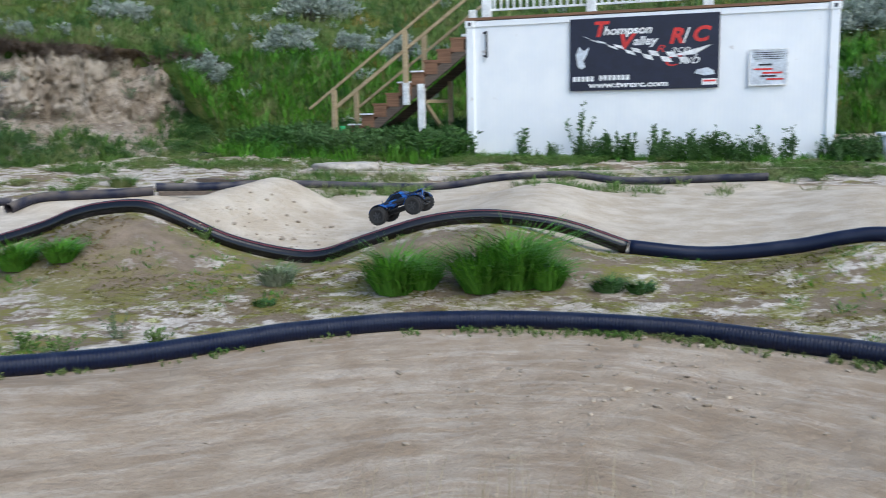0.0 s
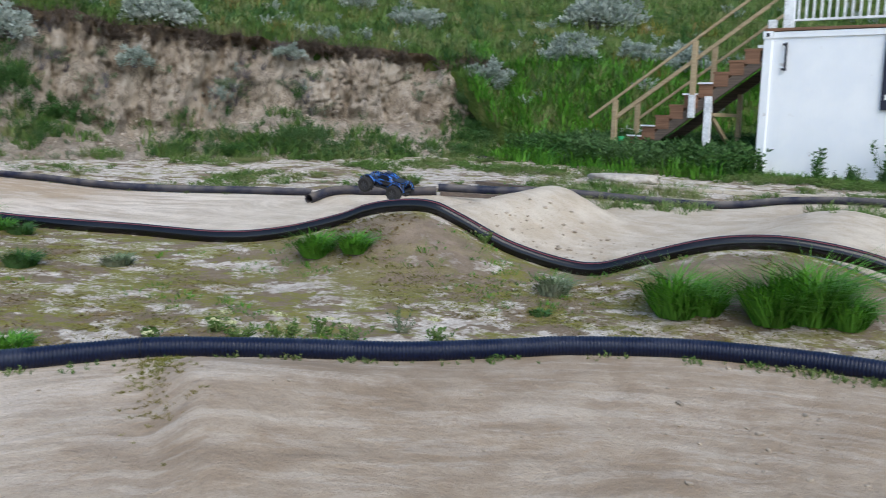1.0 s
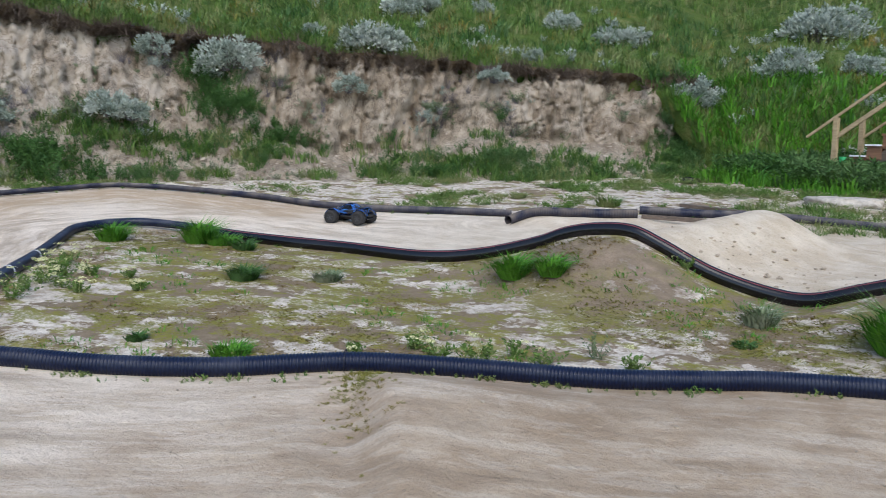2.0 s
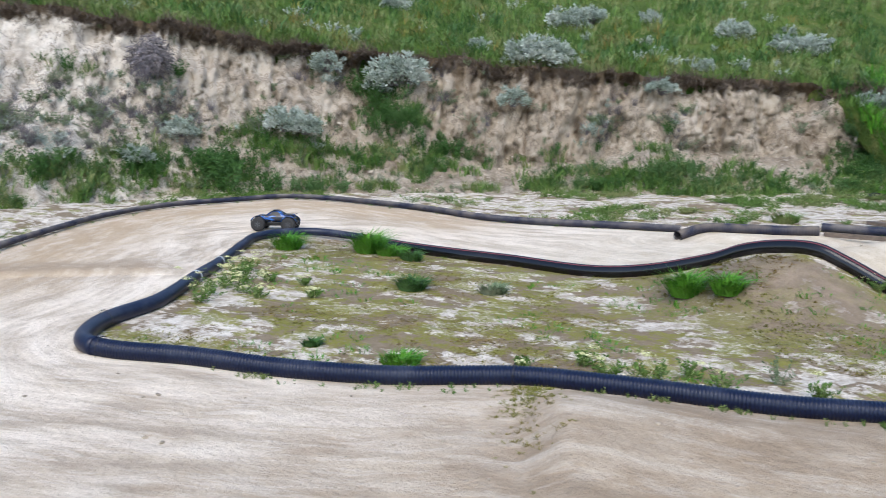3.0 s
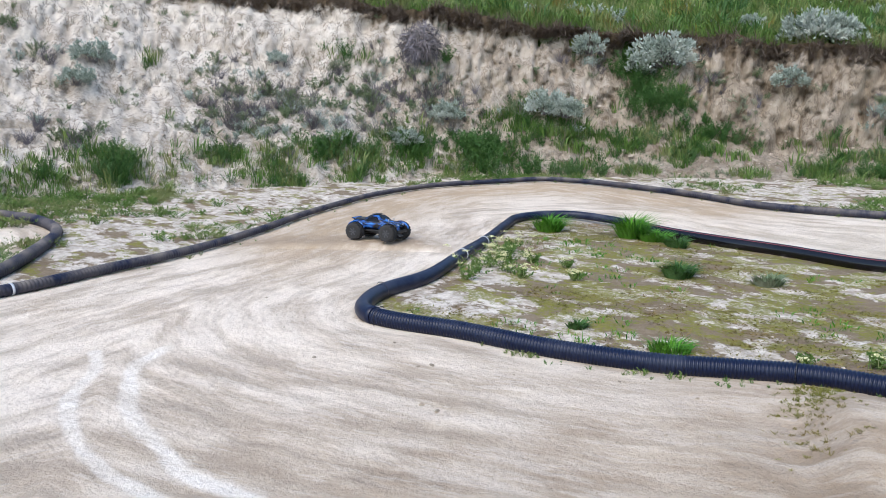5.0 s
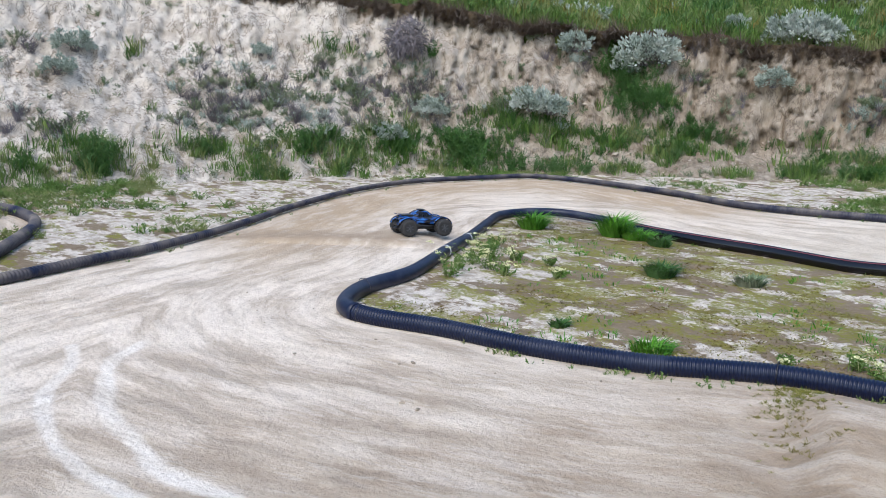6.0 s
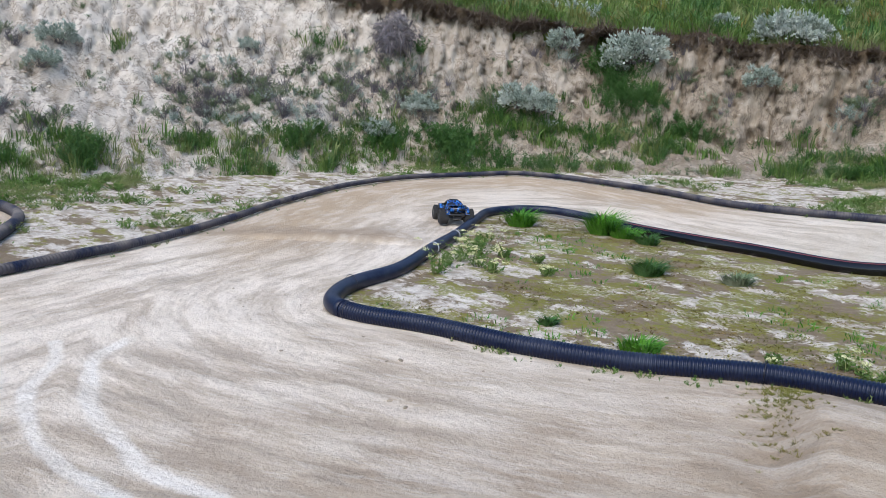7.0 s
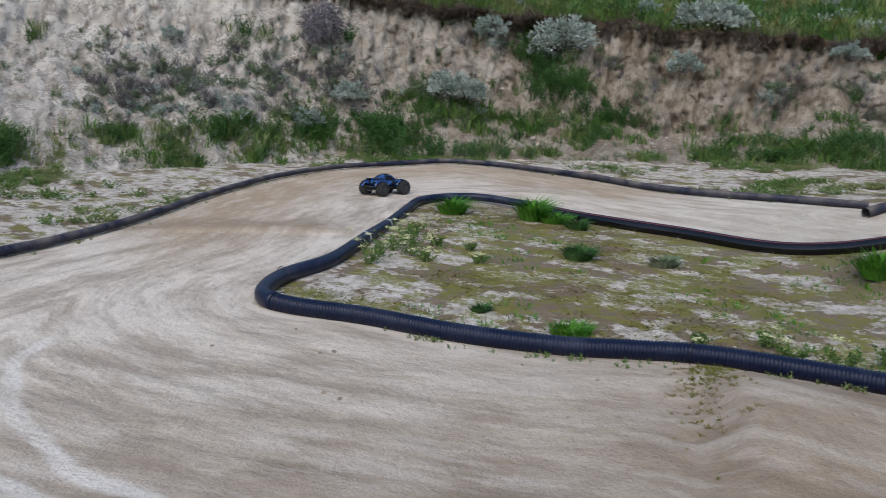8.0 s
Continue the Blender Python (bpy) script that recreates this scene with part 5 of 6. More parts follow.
def build_plant_cover():
    rng = np.random.default_rng(5)
    tufts = [blades(13, 0.34, 0.10, 0.011, s, 0.5, 0.5) for s in range(4)]
    # hillside grass, thicker close to the edge
    def hill_density(a, d):
        return 0.35 + 0.65 * smooth(fbm(a * 0.35, d * 0.6, seed=5), 0.35, 0.6)
    n = 15000
    a = rng.uniform(-33, 84, n)
    d = 0.02 + 24 * rng.uniform(size=n) ** 1.7
    keep = rng.uniform(size=n) < hill_density(a, d)
    a, d = a[keep], d[keep]
    p = np.stack(hill_place(a, d), -1)
    scatter("hillside_grass", "long green grass over the hillside", "grass", tufts, p, rng.uniform(0.6, 1.25, len(p)) * (1 + d * 0.03), BLADE_HILL, 1)
    # deep green weeds on the slope behind the stairs and under the cliff's end
    p = far_places(rng, 1500, (-30, 13), 0.0, 3.2, lambda a, d: 0.5 + 0.5 * smooth(fbm(a, d, seed=6), 0.4, 0.6), hill_place)
    scatter("slope_weeds", "deep green weeds at the foot of the slope", "weeds", tufts, p, rng.uniform(0.8, 1.7, len(p)), BLADE, 2)
    # darker weeds, dry tufts and small sage scattered over the hillside
    p = far_places(rng, 3400, (-30, 84), 0.1, 10, lambda a, d: smooth(fbm(a * 0.45, d * 0.9, seed=44), 0.52, 0.62), hill_place)
    scatter("hillside_weeds", "clumps of darker weeds on the hillside", "weeds", tufts, p, rng.uniform(0.9, 1.7, len(p)), BLADE_DARK, 34)
    p = far_places(rng, 2600, (-30, 84), 0.1, 9, lambda a, d: smooth(fbm(a * 0.6, d * 0.8, seed=46), 0.54, 0.64), hill_place)
    scatter("hillside_straw", "dry yellowish tufts on the hillside", "grass", tufts, p, rng.uniform(0.6, 1.2, len(p)), MOSS, 35)
    p = far_places(rng, 420, (-30, 84), 0.3, 11, lambda a, d: smooth(fbm(a * 0.7, d * 0.7, seed=47), 0.48, 0.60), hill_place)
    scatter("hillside_sage", "small silvery sage sprigs on the hillside", "scrub", [weed_mesh(700 + q, 0.28, 0.13, 12, 20, 0.05, 0.013) for q in range(3)], p, rng.uniform(0.5, 1.2, len(p)), SAGE, 36)
    # patches on the cliff and its scree
    leafy = [weed_mesh(500 + q, 0.26, 0.12, 11, 20, 0.036, 0.0065) for q in range(4)]
    scrub = [weed_mesh(520 + q, 0.20, 0.12, 11, 22, 0.036, 0.009) for q in range(4)]
    bare = [twigs(np.random.default_rng(q).normal(0, 0.16, (30, 3)) * [1, 1, 0.5] + [0, 0, 0.18], 0.03, 0.004, np.random.default_rng(q)) for q in range(3)]
    short = [blades(15, 0.24, 0.10, 0.008, 20 + q, 0.6, 0.6) for q in range(4)]

    def cover(name, label, category, templates, patches, dense, lo, hi, material, seed):
        p = []
        for a, v, da, dv in patches:
            count = max(3, int(dense * da * dv * 16))
            q = rng.normal(0, 0.8, (count, 2)).clip(-2.0, 2.0)
            q = q[rng.uniform(size=count) < 0.08 + 0.92 * smooth(fbm((a + q[:, 0] * da) * 1.3, (v + q[:, 1] * dv) * 22, seed=7), 0.42, 0.58)]
            p.append(np.stack(cliff_place(a + q[:, 0] * da, np.clip(v + q[:, 1] * dv, 0.0, 0.99)), -1))
        p = np.vstack(p)
        scatter(name, label, category, templates, p, lo + (hi - lo) * rng.uniform(size=len(p)) ** 1.6, material, seed)
    cover("cliff_foot_grass", "green grass along the foot of the cliff", "grass", tufts + short, GREEN_PATCHES, 46, 0.45, 1.15, BLADE_HILL, 3)
    cover("cliff_foot_weeds", "leafy green weeds along the foot of the cliff", "weeds", leafy, GREEN_PATCHES, 22, 0.4, 1.0, BLADE_DARK, 4)
    cover("cliff_deep_weeds", "dark leafy weeds in the gully and at the cliff's foot", "weeds", leafy, DEEP_PATCHES, 80, 0.45, 1.3, BLADE_DARK, 31)
    cover("scree_scrub", "dry grey-green scrub over the scree", "scrub", scrub, GREY_PATCHES, 15, 0.4, 1.15, SCRUB, 5)
    cover("scree_twigs", "bare grey twigs among the scree", "scrub", bare, GREY_PATCHES, 20, 0.5, 1.1, TWIG, 6)
    cover("scree_sage", "small silvery sage tufts on the scree", "scrub", scrub, GREY_PATCHES, 8, 0.4, 1.0, SAGE, 32)

    def thin(a, v):
        return smooth(v, 0.75, 0.35) * smooth(fbm(a * 0.5, v * 8, seed=8), 0.44, 0.66)
    p = far_places(rng, 2200, (12, 84), 0.03, 0.75, thin, cliff_place)
    scatter("scree_sprigs", "small dry sprigs among the scree", "weeds", short + scrub, p, 0.2 + 0.6 * rng.uniform(size=len(p)) ** 2, SCRUB, 25)
    p = far_places(rng, 2600, (12, 84), 0.0, 0.22, lambda a, v: smooth(fbm(a * 0.45, v * 9, seed=28), 0.44, 0.60), cliff_place)
    scatter("toe_grass", "patchy grass at the cliff's toe", "grass", short, p, rng.uniform(0.3, 0.95, len(p)), BLADE_HILL, 33)
    p = far_places(rng, 300, (12, 84), 0.5, 0.97, lambda a, v: smooth(fbm(a * 1.1, v * 3, seed=12), 0.50, 0.62), cliff_place)
    scatter("cliff_shrubs", "small shrubs rooted in the cliff face", "scrub", scrub, p, 0.3 + 0.7 * rng.uniform(size=len(p)) ** 2, SCRUB, 7)
    # hanging roots and litter under the lip
    p = far_places(rng, 1500, (10, 84), 0.93, 1.0, lambda a, v: 0.35 + 0.5 * smooth(fbm(a * 0.8, 1.0, seed=13), 0.4, 0.6), cliff_place)
    scatter("lip_litter", "dark roots and litter under the cliff's lip", "roots", [twigs(np.random.default_rng(s).normal(0, 0.13, (22, 3)) * [1, 1, 0.9], 0.05, 0.008, np.random.default_rng(s)) for s in range(3)],
            p, rng.uniform(0.6, 1.2, len(p)), WOOD_DARK, 8)
    # rough ground between the outer pipe and the cliff
    n = 9000
    a, q = rng.uniform(-30, 84, n), rng.uniform(0, 1, n)
    inner = np.interp(a, [-30, 8, 22, 24, 36, 46, 56, 66, 72, 84], [12.6, 12.5, 12.2, 12.2, 12.9, 15.0, 14.1, 10.5, 9.0, 8.2])
    outer = np.interp(a, [-30, 10, 11, 21, 33, 46, 55, 62, 69, 84], [14.2, 16.0, 17.8, 16.3, 16.0, 15.9, 15.6, 14.4, 13.7, 12.8])
    r = inner + (outer - inner) * q
    x, y = -np.sin(np.radians(a)) * r, np.cos(np.radians(a)) * r
    keep = rng.uniform(size=n) < smooth(fbm(x * 0.8, y * 0.8, seed=14), 0.50, 0.66) * (0.15 + 0.6 * q) * np.interp(a, [28, 36, 60, 65], [1, 0.3, 0.3, 1])
    x, y = x[keep], y[keep]
    z = soil_height(x, y)[0]
    scatter("verge_weeds", "patchy low weeds on the verge", "weeds", [weed_mesh(530 + s, 0.085, 0.10, 14, 8, 0.028, 0.0045) for s in range(3)], np.stack([x, y, z], -1), rng.uniform(0.5, 1.5, len(x)), BLADE_HILL, 9)
    # weeds between the back pipe and the timber, and in the hollows before it
    a, r = rng.uniform(-25, 9, 520), rng.uniform(12.45, 13.75, 520)
    b, q = rng.uniform(-26, 6, 260), rng.normal(11.6, 0.35, 260)
    a, r = np.concatenate([a, b]), np.concatenate([r, q])
    x, y = -np.sin(np.radians(a)) * r, np.cos(np.radians(a)) * r
    keep = rng.uniform(size=len(x)) < smooth(fbm(x * 1.1, y * 1.1, seed=24), 0.42, 0.58)
    x, y = x[keep], y[keep]
    scatter("lane_edge_weeds", "low green weeds beside the back pipe", "weeds", [blades(22, 0.15, 0.12, 0.006, 60 + s, 0.9, 0.9) for s in range(3)], np.stack([x, y, soil_height(x, y)[0]], -1), rng.uniform(0.4, 1.2, len(x)), BLADE_HILL, 19)
    # moss sprigs on the island
    n = 42000
    x, y = rng.uniform(-8.3, 4.5, n), rng.uniform(3.2, 8.0, n)
    keep = inside(x, y, ISLAND)
    x, y = x[keep], y[keep]
    keep = rng.uniform(size=len(x)) < 0.9 * smooth(fbm(x * 1.1, y * 1.9, seed=15), 0.42, 0.58)
    x, y = x[keep], y[keep]
    z, near = soil_height(x, y)
    ok = near > 0.12
    scatter("moss_sprigs", "low yellow-green moss and sprigs", "moss", [blades(10, 0.024, 0.05, 0.0045, 40 + s, 1.0, 1.3) for s in range(4)], np.stack([x, y, z], -1)[ok], rng.uniform(0.5, 1.4, ok.sum()), MOSS, 10)
    n = 3000
    x, y = rng.uniform(-8.3, 4.5, n), rng.uniform(3.2, 8.0, n)
    keep = inside(x, y, ISLAND)
    x, y = x[keep], y[keep]
    keep = rng.uniform(size=len(x)) < smooth(fbm(x * 0.9, y * 1.4, seed=16), 0.50, 0.66)
    x, y = x[keep], y[keep]
    z, near = soil_height(x, y)
    ok = near > 0.12
    scatter("island_weeds", "small green weeds on the rough island", "weeds", [blades(12, 0.06, 0.06, 0.004, 50 + s, 0.8, 0.8) for s in range(3)], np.stack([x, y, z], -1)[ok], rng.uniform(0.5, 1.3, ok.sum()), BLADE, 11)
    # weeds that creep along the pipes
    p = []
    for name, count, lo, hi in (("near", 700, 0.10, 0.32), ("near", 420, 0.10, 0.50), ("near", 90, 0.50, 0.62), ("striped", 70, 0, 1), ("outer", 110, 0, 1), ("back", 120, 0, 1)):
        line = LINES[name]
        i = (rng.uniform(lo, hi, count) * (len(line) - 2)).astype(int)
        d = line[i + 1] - line[i]
        nrm = np.stack([-d[:, 1], d[:, 0]], -1) / np.linalg.norm(d[:, :2], axis=1)[:, None]
        off = rng.choice([-1, 1], count, p=[0.3, 0.7])[:, None] * (R + 0.01 + np.abs(rng.normal(0, 0.06, (count, 1))))
        q = line[i, :2] + nrm * off
        ok = rng.uniform(size=count) < 0.15 + 0.6 * smooth(fbm(q[:, 0] * 1.2, q[:, 1] * 1.2, seed=17), 0.4, 0.6)
        p.append(q[ok])
    q = np.vstack(p)
    z = soil_height(q[:, 0], q[:, 1])[0]
    scatter("pipe_side_weeds", "small creeping weeds along the pipes", "weeds", [weed_mesh(540 + s, 0.035, 0.022, 4, 6, 0.016, 0.0035) for s in range(4)], np.column_stack([q, z]), rng.uniform(0.4, 1.1, len(q)), BLADE_HILL, 12)
    # sparse sprigs on the steep side of the shelf
    n = 190
    q = rng.beta(1.0, 4.0, n)
    x = -2.95 + 0.95 * q + rng.normal(0.0, 0.09, n) - 0.06
    y = 4.55 - 1.35 * q + rng.normal(0.0, 0.09, n) - 0.05
    z, near = soil_height(x, y)
    ok = near > 0.09
    scatter("shelf_weeds", "low creeping weeds on the edge of the shelf", "weeds", [weed_mesh(570 + s, 0.02, 0.035, 9, 7, 0.009, 0.0022) for s in range(3)], np.stack([x, y, z], -1)[ok], rng.uniform(0.25, 0.75, ok.sum()), MOSS, 18)
    # weeds before the container and thick growth under the stairs
    def at_front(u, nn):
        x, y = CA.x + CU.x * u + CN.x * nn, CA.y + CU.y * u + CN.y * nn
        return np.stack([x, y, 0.06 * (np.hypot(x, y) - 4)], -1)
    u = rng.uniform(-0.1, 7.6, 420)
    u = u[(rng.uniform(size=420) < (0.25 + 0.75 * smooth(u, 1.2, 3.2)) * smooth(fbm(u * 1.6, 0.5, seed=18), 0.30, 0.55))]
    p = at_front(u, -0.12 - np.abs(rng.normal(0, 0.22, len(u))))
    scatter("container_weeds", "leafy green weeds along the container", "weeds", [weed_mesh(560 + s, 0.42, 0.08, 6, 18, 0.07, 0.012) for s in range(4)], p, rng.uniform(0.3, 1.05, len(u)) * (0.6 + 0.45 * smooth(u, 1.0, 3.0)), BLADE_DARK, 13)
    u = rng.uniform(-0.2, 7.6, 420)
    p = at_front(u, -0.10 - np.abs(rng.normal(0, 0.25, 420)))
    scatter("container_grass", "green grass along the container", "grass", tufts, p, rng.uniform(0.25, 0.6, 420), BLADE, 14)
    u = rng.uniform(-4.6, -0.05, 1500)
    nn = rng.uniform(-0.9, 2.6, 1500)
    keep = (nn > -0.5) | (u > -3.2)
    p = at_front(u[keep], nn[keep])
    scatter("stair_growth", "thick deep green growth under the stairs", "weeds", [weed_mesh(580 + s, 0.50, 0.13, 8, 16, 0.10, 0.016) for s in range(4)], p, rng.uniform(0.5, 1.15, len(p)), BLADE_DARK, 15)
    p = at_front(rng.uniform(-4.8, -0.05, 700), rng.uniform(-1.2, 2.4, 700))
    scatter("stair_grass", "long grass round the stairs", "grass", tufts, p, rng.uniform(0.6, 1.5, 700), BLADE, 16)


build_plant_cover()


def build_dry_stems():
    rng = np.random.default_rng(23)
    n = 90
    a, r = rng.uniform(-31, 5, n), rng.uniform(2.75, 3.15, n)
    h = rng.uniform(0.12, 0.36, n)
    base = np.stack([-np.sin(np.radians(a)) * r, np.cos(np.radians(a)) * r], -1)
    z = soil_height(base[:, 0], base[:, 1])[0]
    v, f = [], []
    for (x, y), g, t in zip(base, z, h):
        k = len(v)
        dx, dy = rng.normal(0, 0.035, 2)
        v += [(x - 0.0016, y, g), (x + 0.0016, y, g), (x + dx * 0.5 + 0.0012, y + dy * 0.5, g + t * 0.6), (x + dx * 0.5 - 0.0012, y + dy * 0.5, g + t * 0.6), (x + dx * 1.6, y + dy * 1.6, g + t)]
        f += [(k, k + 1, k + 2), (k, k + 2, k + 3), (k + 3, k + 2, k + 4)]
    ob = new("dry_stems", mesh_of("dry_stems", np.array(v), np.array(f), DRY))
    tagged(ob, "thin dry grass stems at the lane's edge", "grass", kind="stuff")


build_dry_stems()
# tall single weeds against the white wall
for k, (u, h) in enumerate(((0.18, 0.45), (1.05, 0.55), (2.05, 0.95), (2.55, 0.55), (2.85, 0.5), (3.35, 0.60), (3.9, 0.5), (4.3, 0.6), (5.0, 0.6), (5.4, 0.55))):
    p = at_container(u, -0.30, 0)
    plant("tall_weed", "tall leafy weed against the white container", "weed", weed_mesh(600 + k, h, 0.05 + 0.04 * (k % 3), 5 + k % 4, 30, 0.075, 0.017), BLADE_DARK, p.x, p.y, 0.06 * (math.hypot(p.x, p.y) - 4), group="tall weeds")


CLOD = simple("broken_silt", (0.40, 0.34, 0.28), 0.95, scale=12, vary=0.45, strength=0.4)


def build_clods():
    """Clods and pebbles on the near lane and the jump faces."""
    rng = np.random.default_rng(9)
    bm = bmesh.new()
    bmesh.ops.create_icosphere(bm, subdivisions=1, radius=1.0)
    base = np.array([v.co for v in bm.verts])
    faces = np.array([[v.index for v in f.verts] for f in bm.faces])
    bm.free()
    shapes = [(base * (1 + 0.35 * rng.uniform(-1, 1, (len(base), 1))) * [1, 0.8, 0.55], faces) for _ in range(5)]
    n = 260
    x = np.concatenate([rng.normal(1.0, 0.7, n), rng.uniform(-7, 3, 200), rng.normal(-1.1, 0.5, 130)])
    y = np.concatenate([rng.normal(4.5, 0.45, n), rng.uniform(2.4, 4.2, 200), rng.normal(8.7, 0.45, 130)])
    s = np.concatenate([rng.gamma(2.0, 0.0042, n), rng.gamma(2, 0.003, 200), rng.gamma(2, 0.006, 130)]).clip(0.003, 0.03)
    ok = ~inside(x, y, ISLAND)
    x, y, s = x[ok], y[ok], s[ok]
    z = soil_height(x, y)[0]
    scatter("dirt_clods", "small dirt clods and pebbles on the lane", "stones", shapes, np.stack([x, y, z + s * 0.3], -1), s, PEBBLE, 3)
    p = far_places(rng, 5200, (11, 84), 0.0, 0.6, lambda a, v: 0.15 + 0.85 * smooth(fbm(a * 0.9, v * 7, seed=27), 0.45, 0.62), cliff_place)
    s = rng.gamma(1.3, 0.013, len(p)).clip(0.008, 0.085)
    scatter("scree_clods", "pale broken silt clods over the scree", "stones", shapes, p, s, CLOD, 4)


build_clods()

# ---- the model truck ----
BLUE = Nodes("blue_black_bodyshell")
_s = BLUE.noise(1.0, 4, BLUE.coords((7, 26, 26)), 0.6)
BLUE = BLUE.done(BLUE.mix(BLUE.step(_s, 0.47, 0.54), (0.010, 0.012, 0.02), BLUE.mix(BLUE.step(_s, 0.5, 0.72), (0.010, 0.05, 0.22), (0.035, 0.21, 0.60))), 0.22, spec=0.6)
BLACK_SHELL = simple("black_plastic", (0.012, 0.012, 0.014), 0.45)
GLASS_DARK = simple("dark_window_film", (0.012, 0.014, 0.02), 0.12, vary=0.1)
RUBBER = simple("dusty_rubber", (0.022, 0.021, 0.021), 0.85, vary=0.4)
ALLOY = simple("grey_alloy", (0.28, 0.29, 0.31), 0.35, 0.8)
DARK_RIM = simple("dark_rim_plastic", (0.05, 0.05, 0.055), 0.45)
LAMP_WHITE = simple("lamp_cover", (0.75, 0.78, 0.82), 0.25, vary=0.05)
BASE, TRACK, WHEEL = 0.41, 0.35, 0.094


def build_wheel(parent, x, y):
    """One wheel: lugged tyre, dished rim, spokes on both faces."""
    hub = new("wheel")
    hub.parent = parent
    hub.location = (x, y, WHEEL)
    # tyre turned about the axle, with lugs
    prof = [(-0.052, 0.045), (-0.056, 0.062), (-0.055, 0.076), (-0.044, 0.088), (-0.02, 0.0905), (0.02, 0.0905), (0.044, 0.088), (0.055, 0.076), (0.056, 0.062), (0.052, 0.045)]
    bm = lathe_x(prof, 28, False)
    for i in range(18):
        a = 2 * math.pi * i / 18
        for s in (-1, 1):
            m = Matrix.Rotation(a + s * 0.08, 4, "X") @ Matrix.Translation((s * 0.026, 0, 0.090)) @ Matrix.Rotation(s * 0.5, 4, "Z")
            box_into(bm, m, 0.044, 0.013, 0.010)
    bmesh.ops.recalc_face_normals(bm, faces=bm.faces)
    t = part("tyre", bm, RUBBER, hub, "chunky lugged rubber tyre")
    rim = part("rim", lathe_x([(-0.050, 0.046), (-0.040, 0.040), (-0.030, 0.018), (0.030, 0.018), (0.040, 0.040), (0.050, 0.047)], 20), BLACK_SHELL, hub)
    for o in (t, rim):
        o.rotation_euler = (0, 0, math.pi / 2)
    for s in (-1, 1):
        bm = bmesh.new()
        for k in range(6):
            box_into(bm, Matrix.Rotation(k * math.pi / 3, 4, "Y") @ Matrix.Translation((0, s * 0.046, 0.024)), 0.010, 0.012, 0.040)
        part("spoke_ring", bm, DARK_RIM, hub)
    return hub


def build_truck():
    ob = thing("model_truck", "blue and black radio-controlled monster truck on the dirt track", "model car")
    # body shell: cross sections along the length (x, half width at the sill, half width at the top, sill height, top height)
    secs = [(0.275, 0.085, 0.075, 0.150, 0.172), (0.262, 0.105, 0.092, 0.140, 0.188), (0.20, 0.115, 0.100, 0.132, 0.202), (0.125, 0.118, 0.098, 0.128, 0.212),
            (0.105, 0.118, 0.092, 0.128, 0.222), (0.035, 0.118, 0.078, 0.128, 0.268), (-0.06, 0.118, 0.078, 0.128, 0.270), (-0.115, 0.118, 0.088, 0.130, 0.238),
            (-0.135, 0.118, 0.100, 0.132, 0.218), (-0.22, 0.114, 0.100, 0.140, 0.215), (-0.268, 0.104, 0.092, 0.152, 0.210)]
    bm = bmesh.new()
    rings = []
    for x, w, wt, z0, z1 in secs:
        belt = min(z1 - 0.004, 0.205)
        rings.append([bm.verts.new(p) for p in ((x, -w * 0.94, z0), (x, -w, (z0 + belt) / 2), (x, -w * 0.97, belt - 0.006), (x, -wt, z1 - 0.006), (x, -wt * 0.8, z1),
                                               (x, 0, z1 + 0.004), (x, wt * 0.8, z1), (x, wt, z1 - 0.006), (x, w * 0.97, belt - 0.006), (x, w, (z0 + belt) / 2), (x, w * 0.94, z0))])
    for a, b in zip(rings, rings[1:]):
        for k in range(10):
            bm.faces.new((a[k], a[k + 1], b[k + 1], b[k]))
        bm.faces.new((a[10], a[0], b[0], b[10]))
    bm.faces.new(rings[0])
    bm.faces.new(rings[-1][::-1])
    bmesh.ops.recalc_face_normals(bm, faces=bm.faces)
    shell = part("body_shell", bm, BLUE, ob, "blue shell with black flame pattern", True)
    # fenders over each wheel
    for sx in (1, -1):
        for sy in (1, -1):
            bm = bmesh.new()
            prev = None
            for i in range(9):
                a = math.radians(20 + 140 * i / 8)
                cx, cz = sx * BASE / 2 + 0.118 * math.cos(a), 0.105 + 0.105 * math.sin(a)
                ring = [bm.verts.new((cx, sy * 0.085, cz)), bm.verts.new((cx, sy * 0.142, cz - 0.002)), bm.verts.new((cx, sy * 0.145, cz - 0.014)), bm.verts.new((cx, sy * 0.085, cz - 0.014))]
                if prev:
                    for k in range(4):
                        bm.faces.new((prev[k], prev[(k + 1) % 4], ring[(k + 1) % 4], ring[k]))
                prev = ring
            bmesh.ops.recalc_face_normals(bm, faces=bm.faces)
            part("fender", bm, BLUE, shell, "", True)
    for sy in (1, -1):
        f = bmesh.new()
        vs = [f.verts.new(p) for p in ((0.075, sy * 0.1135, 0.207), (0.030, sy * 0.0835, 0.256), (-0.055, sy * 0.0835, 0.257), (-0.095, sy * 0.1120, 0.209))]
        f.faces.new(vs)
        bmesh.ops.solidify(f, geom=f.faces[:], thickness=0.003)
        part("side_window", f, GLASS_DARK, shell)
        part("headlight", box(pose(0.262, sy * 0.068, 0.172, 0, -12, sy * 14), 0.02, 0.045, 0.020, 0.006), LAMP_WHITE, shell, "white headlamp sticker")
        part("side_step", box(pose(0, sy * 0.118, 0.110), 0.17, 0.022, 0.016, 0.005), BLACK_SHELL, ob)
    f = bmesh.new()
    vs = [f.verts.new(p) for p in ((0.103, -0.082, 0.226), (0.103, 0.082, 0.226), (0.042, 0.066, 0.270), (0.042, -0.066, 0.270))]
    f.faces.new(vs)
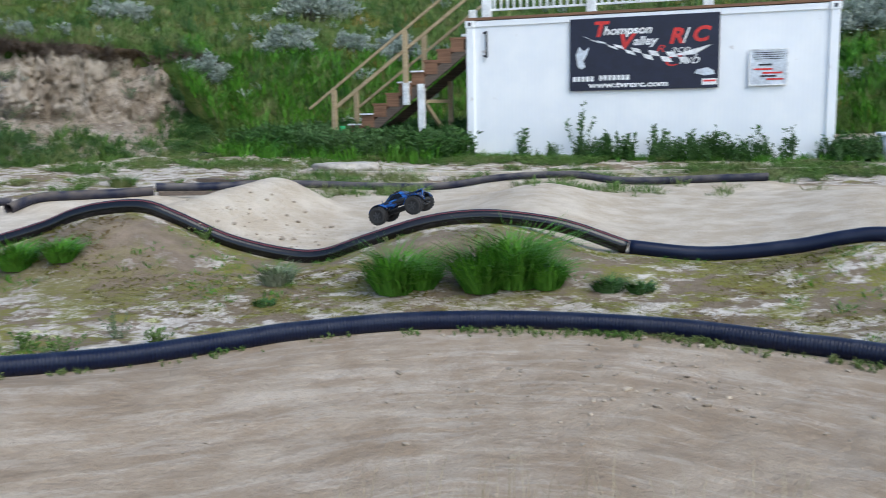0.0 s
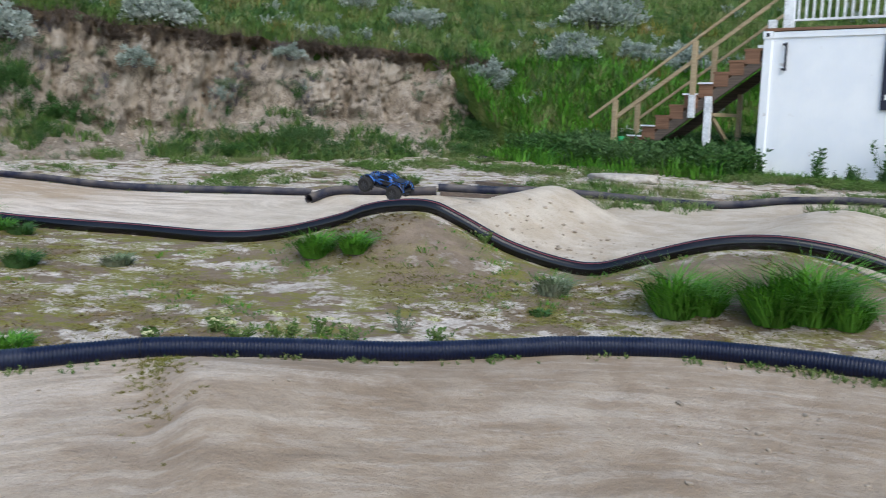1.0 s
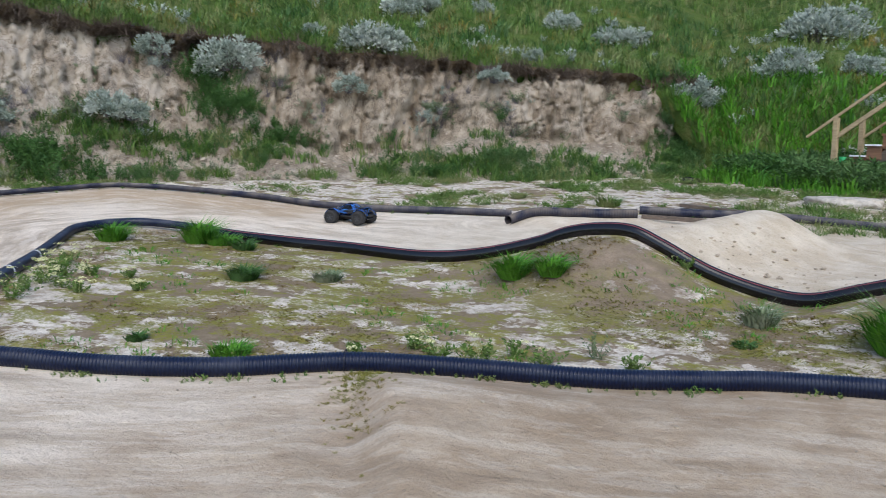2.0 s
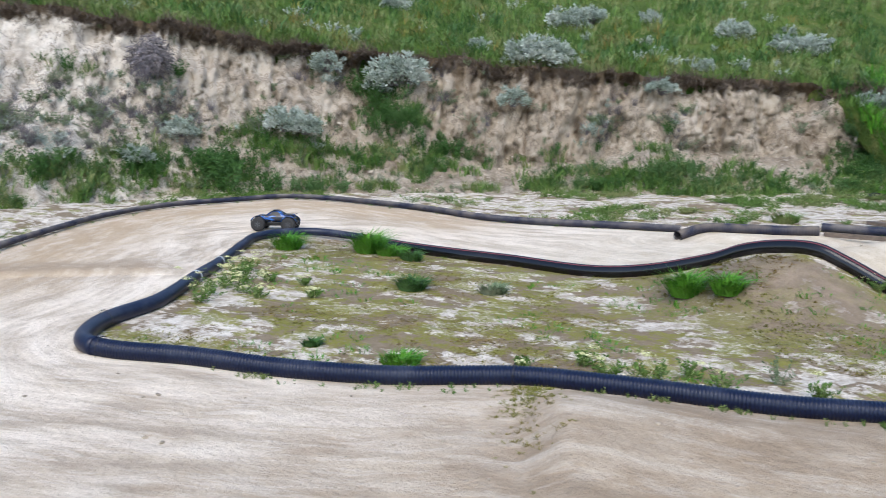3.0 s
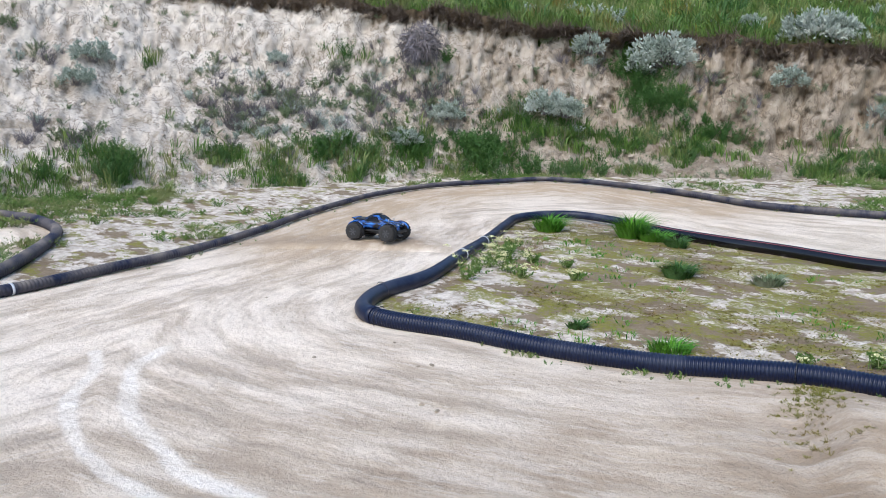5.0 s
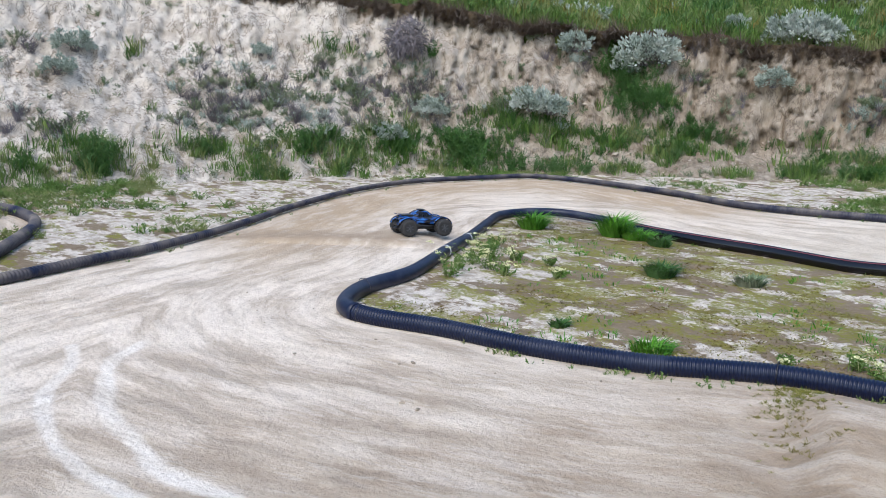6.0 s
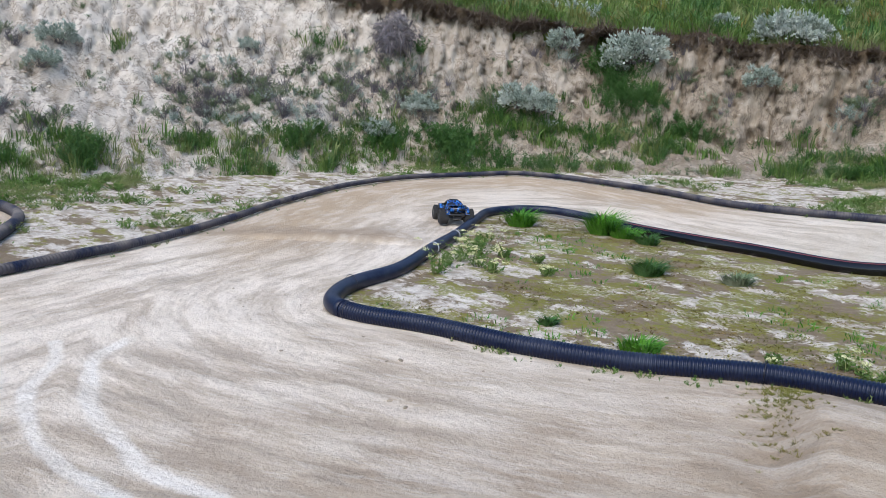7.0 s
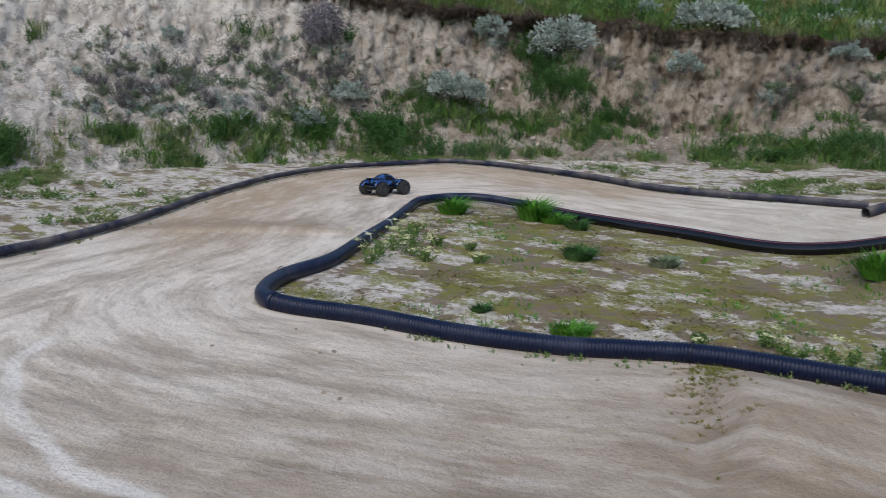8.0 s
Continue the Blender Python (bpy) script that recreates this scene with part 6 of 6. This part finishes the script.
    bmesh.ops.solidify(f, geom=f.faces[:], thickness=0.003)
    part("windscreen", f, GLASS_DARK, shell)
    part("roof_rack", box(pose(-0.01, 0, 0.279), 0.075, 0.10, 0.008, 0.003), BLACK_SHELL, shell)
    part("bed_cover", box(pose(-0.19, 0, 0.222), 0.12, 0.165, 0.012, 0.004), BLACK_SHELL, shell)
    part("rear_spoiler", box(pose(-0.262, 0, 0.224, 0, 18, 0), 0.05, 0.19, 0.008, 0.003), BLUE, shell)
    for y in (-0.06, 0.06):
        part("body_pin", box(pose(0.16, y, 0.222), 0.008, 0.008, 0.03, 0.002), ALLOY, shell)
    # chassis, bumpers, axles, shocks
    part("chassis", box(pose(0, 0, 0.088), 0.36, 0.10, 0.045, 0.012), BLACK_SHELL, ob)
    for sx, z in ((1, 0.105), (-1, 0.120)):
        b = part("bumper", box(pose(sx * 0.285, 0, z), 0.035, 0.19, 0.030, 0.01), BLACK_SHELL, ob)
        part("skid_plate", box(pose(sx * 0.255, 0, z - 0.030, 0, sx * 38, 0), 0.075, 0.09, 0.008, 0.003), ALLOY, b)
        for sy in (1, -1):
            part("suspension_arm", bar((sx * BASE / 2, sy * 0.04, 0.075), (sx * BASE / 2, sy * 0.155, WHEEL), 0.05, 0.014), BLACK_SHELL, ob)
            part("shock_absorber", bar((sx * (BASE / 2 - 0.03), sy * 0.06, 0.175), (sx * (BASE / 2 - 0.02), sy * 0.13, 0.085), 0.022, 0.022, 0.006), ALLOY, ob)
    part("wheelie_bar", bar((-0.27, 0, 0.105), (-0.315, 0, 0.075), 0.08, 0.012), BLACK_SHELL, ob)
    wheels = [build_wheel(ob, sx * BASE / 2, sy * TRACK / 2 * 0.88) for sx in (1, -1) for sy in (1, -1)]
    ob.scale = (0.94, 0.94, 0.94)
    return ob, wheels


truck, wheels = build_truck()
# seconds, place, heading, nose up, roll
TRUCK_ROWS = [
    (0.0, 0.05, 8.50, 0.50, 158, -17, 0),
    (0.3, -0.98, 9.08, 0.68, 165, 26, 0),
    (0.6, -2.20, 9.53, 1.08, 166, 28, 0),
    (0.9, -3.14, 9.84, 0.82, 167, 27, 0),
    (1.0, -3.37, 9.93, 0.65, 168, 13, -8),
    (1.2, -3.98, 9.96, 0.60, 174, -6, -20),
    (1.5, -4.89, 9.88, 0.42, 184, 0, 0),
    (1.7, -5.42, 9.7, 0.42, 184, 0, 0),
    (2.8, -8.47, 8.14, 0.46, 194, 0, 0),
    (3.0, -8.82, 7.65, 0.45, 216, 0, 0),
    (3.5, -9.43, 6.56, 0.45, 283, 0, 0),
    (4.0, -9.06, 5.17, 0.41, 328, 0, 0),
    (4.5, -8.05, 4.52, 0.37, 356, 0, 0),
    (4.7, -8.02, 4.60, 0.38, 374, 0, 0),
    (5.8, -7.80, 5.10, 0.37, 414, 0, 0),
    (6.0, -7.80, 5.34, 0.37, 436, 0, 0),
    (6.3, -7.92, 5.71, 0.35, 452, 0, 0),
    (6.5, -7.93, 5.89, 0.35, 463, 0, 0),
    (6.7, -7.99, 6.03, 0.36, 482, 0, 0),
    (7.0, -8.18, 6.23, 0.38, 512, 0, 0),
    (7.2, -8.57, 6.30, 0.40, 524, 0, 0),
    (7.4, -8.73, 6.16, 0.42, 507, 0, 0),
    (7.5, -8.78, 6.19, 0.42, 503, 0, 0),
    (7.7, -9.14, 6.58, 0.44, 475, 0, 0),
    (8.0, -9.16, 7.01, 0.45, 457, 0, 0),
]


def motions():
    rows = []
    for t, x, y, z, heading, up, roll in TRUCK_ROWS:
        m = Matrix.Translation((x, y, z)) @ Matrix.Rotation(radians(heading), 4, "Z") @ Matrix.Rotation(radians(-up), 4, "Y") @ Matrix.Rotation(radians(roll), 4, "X")
        rows.append((t, m))
    walk(truck, rows)
    # the wheels roll on in steps of under a quarter turn
    ts = np.array([r[0] for r in TRUCK_ROWS])
    far = np.concatenate([[0], np.cumsum([math.dist(a[1:4], b[1:4]) for a, b in zip(TRUCK_ROWS, TRUCK_ROWS[1:])])])
    steps = np.diff(np.interp(np.arange(81) * 0.1, ts, far))
    turned = np.concatenate([[0], np.cumsum(np.minimum(80.0, np.degrees(steps / WHEEL)))])
    for w in wheels:
        at = w.location.copy()
        walk(w, [(k * 0.1, Matrix.Translation(at) @ Matrix.Rotation(radians(float(a)), 4, "Y")) for k, a in enumerate(turned)])


motions()
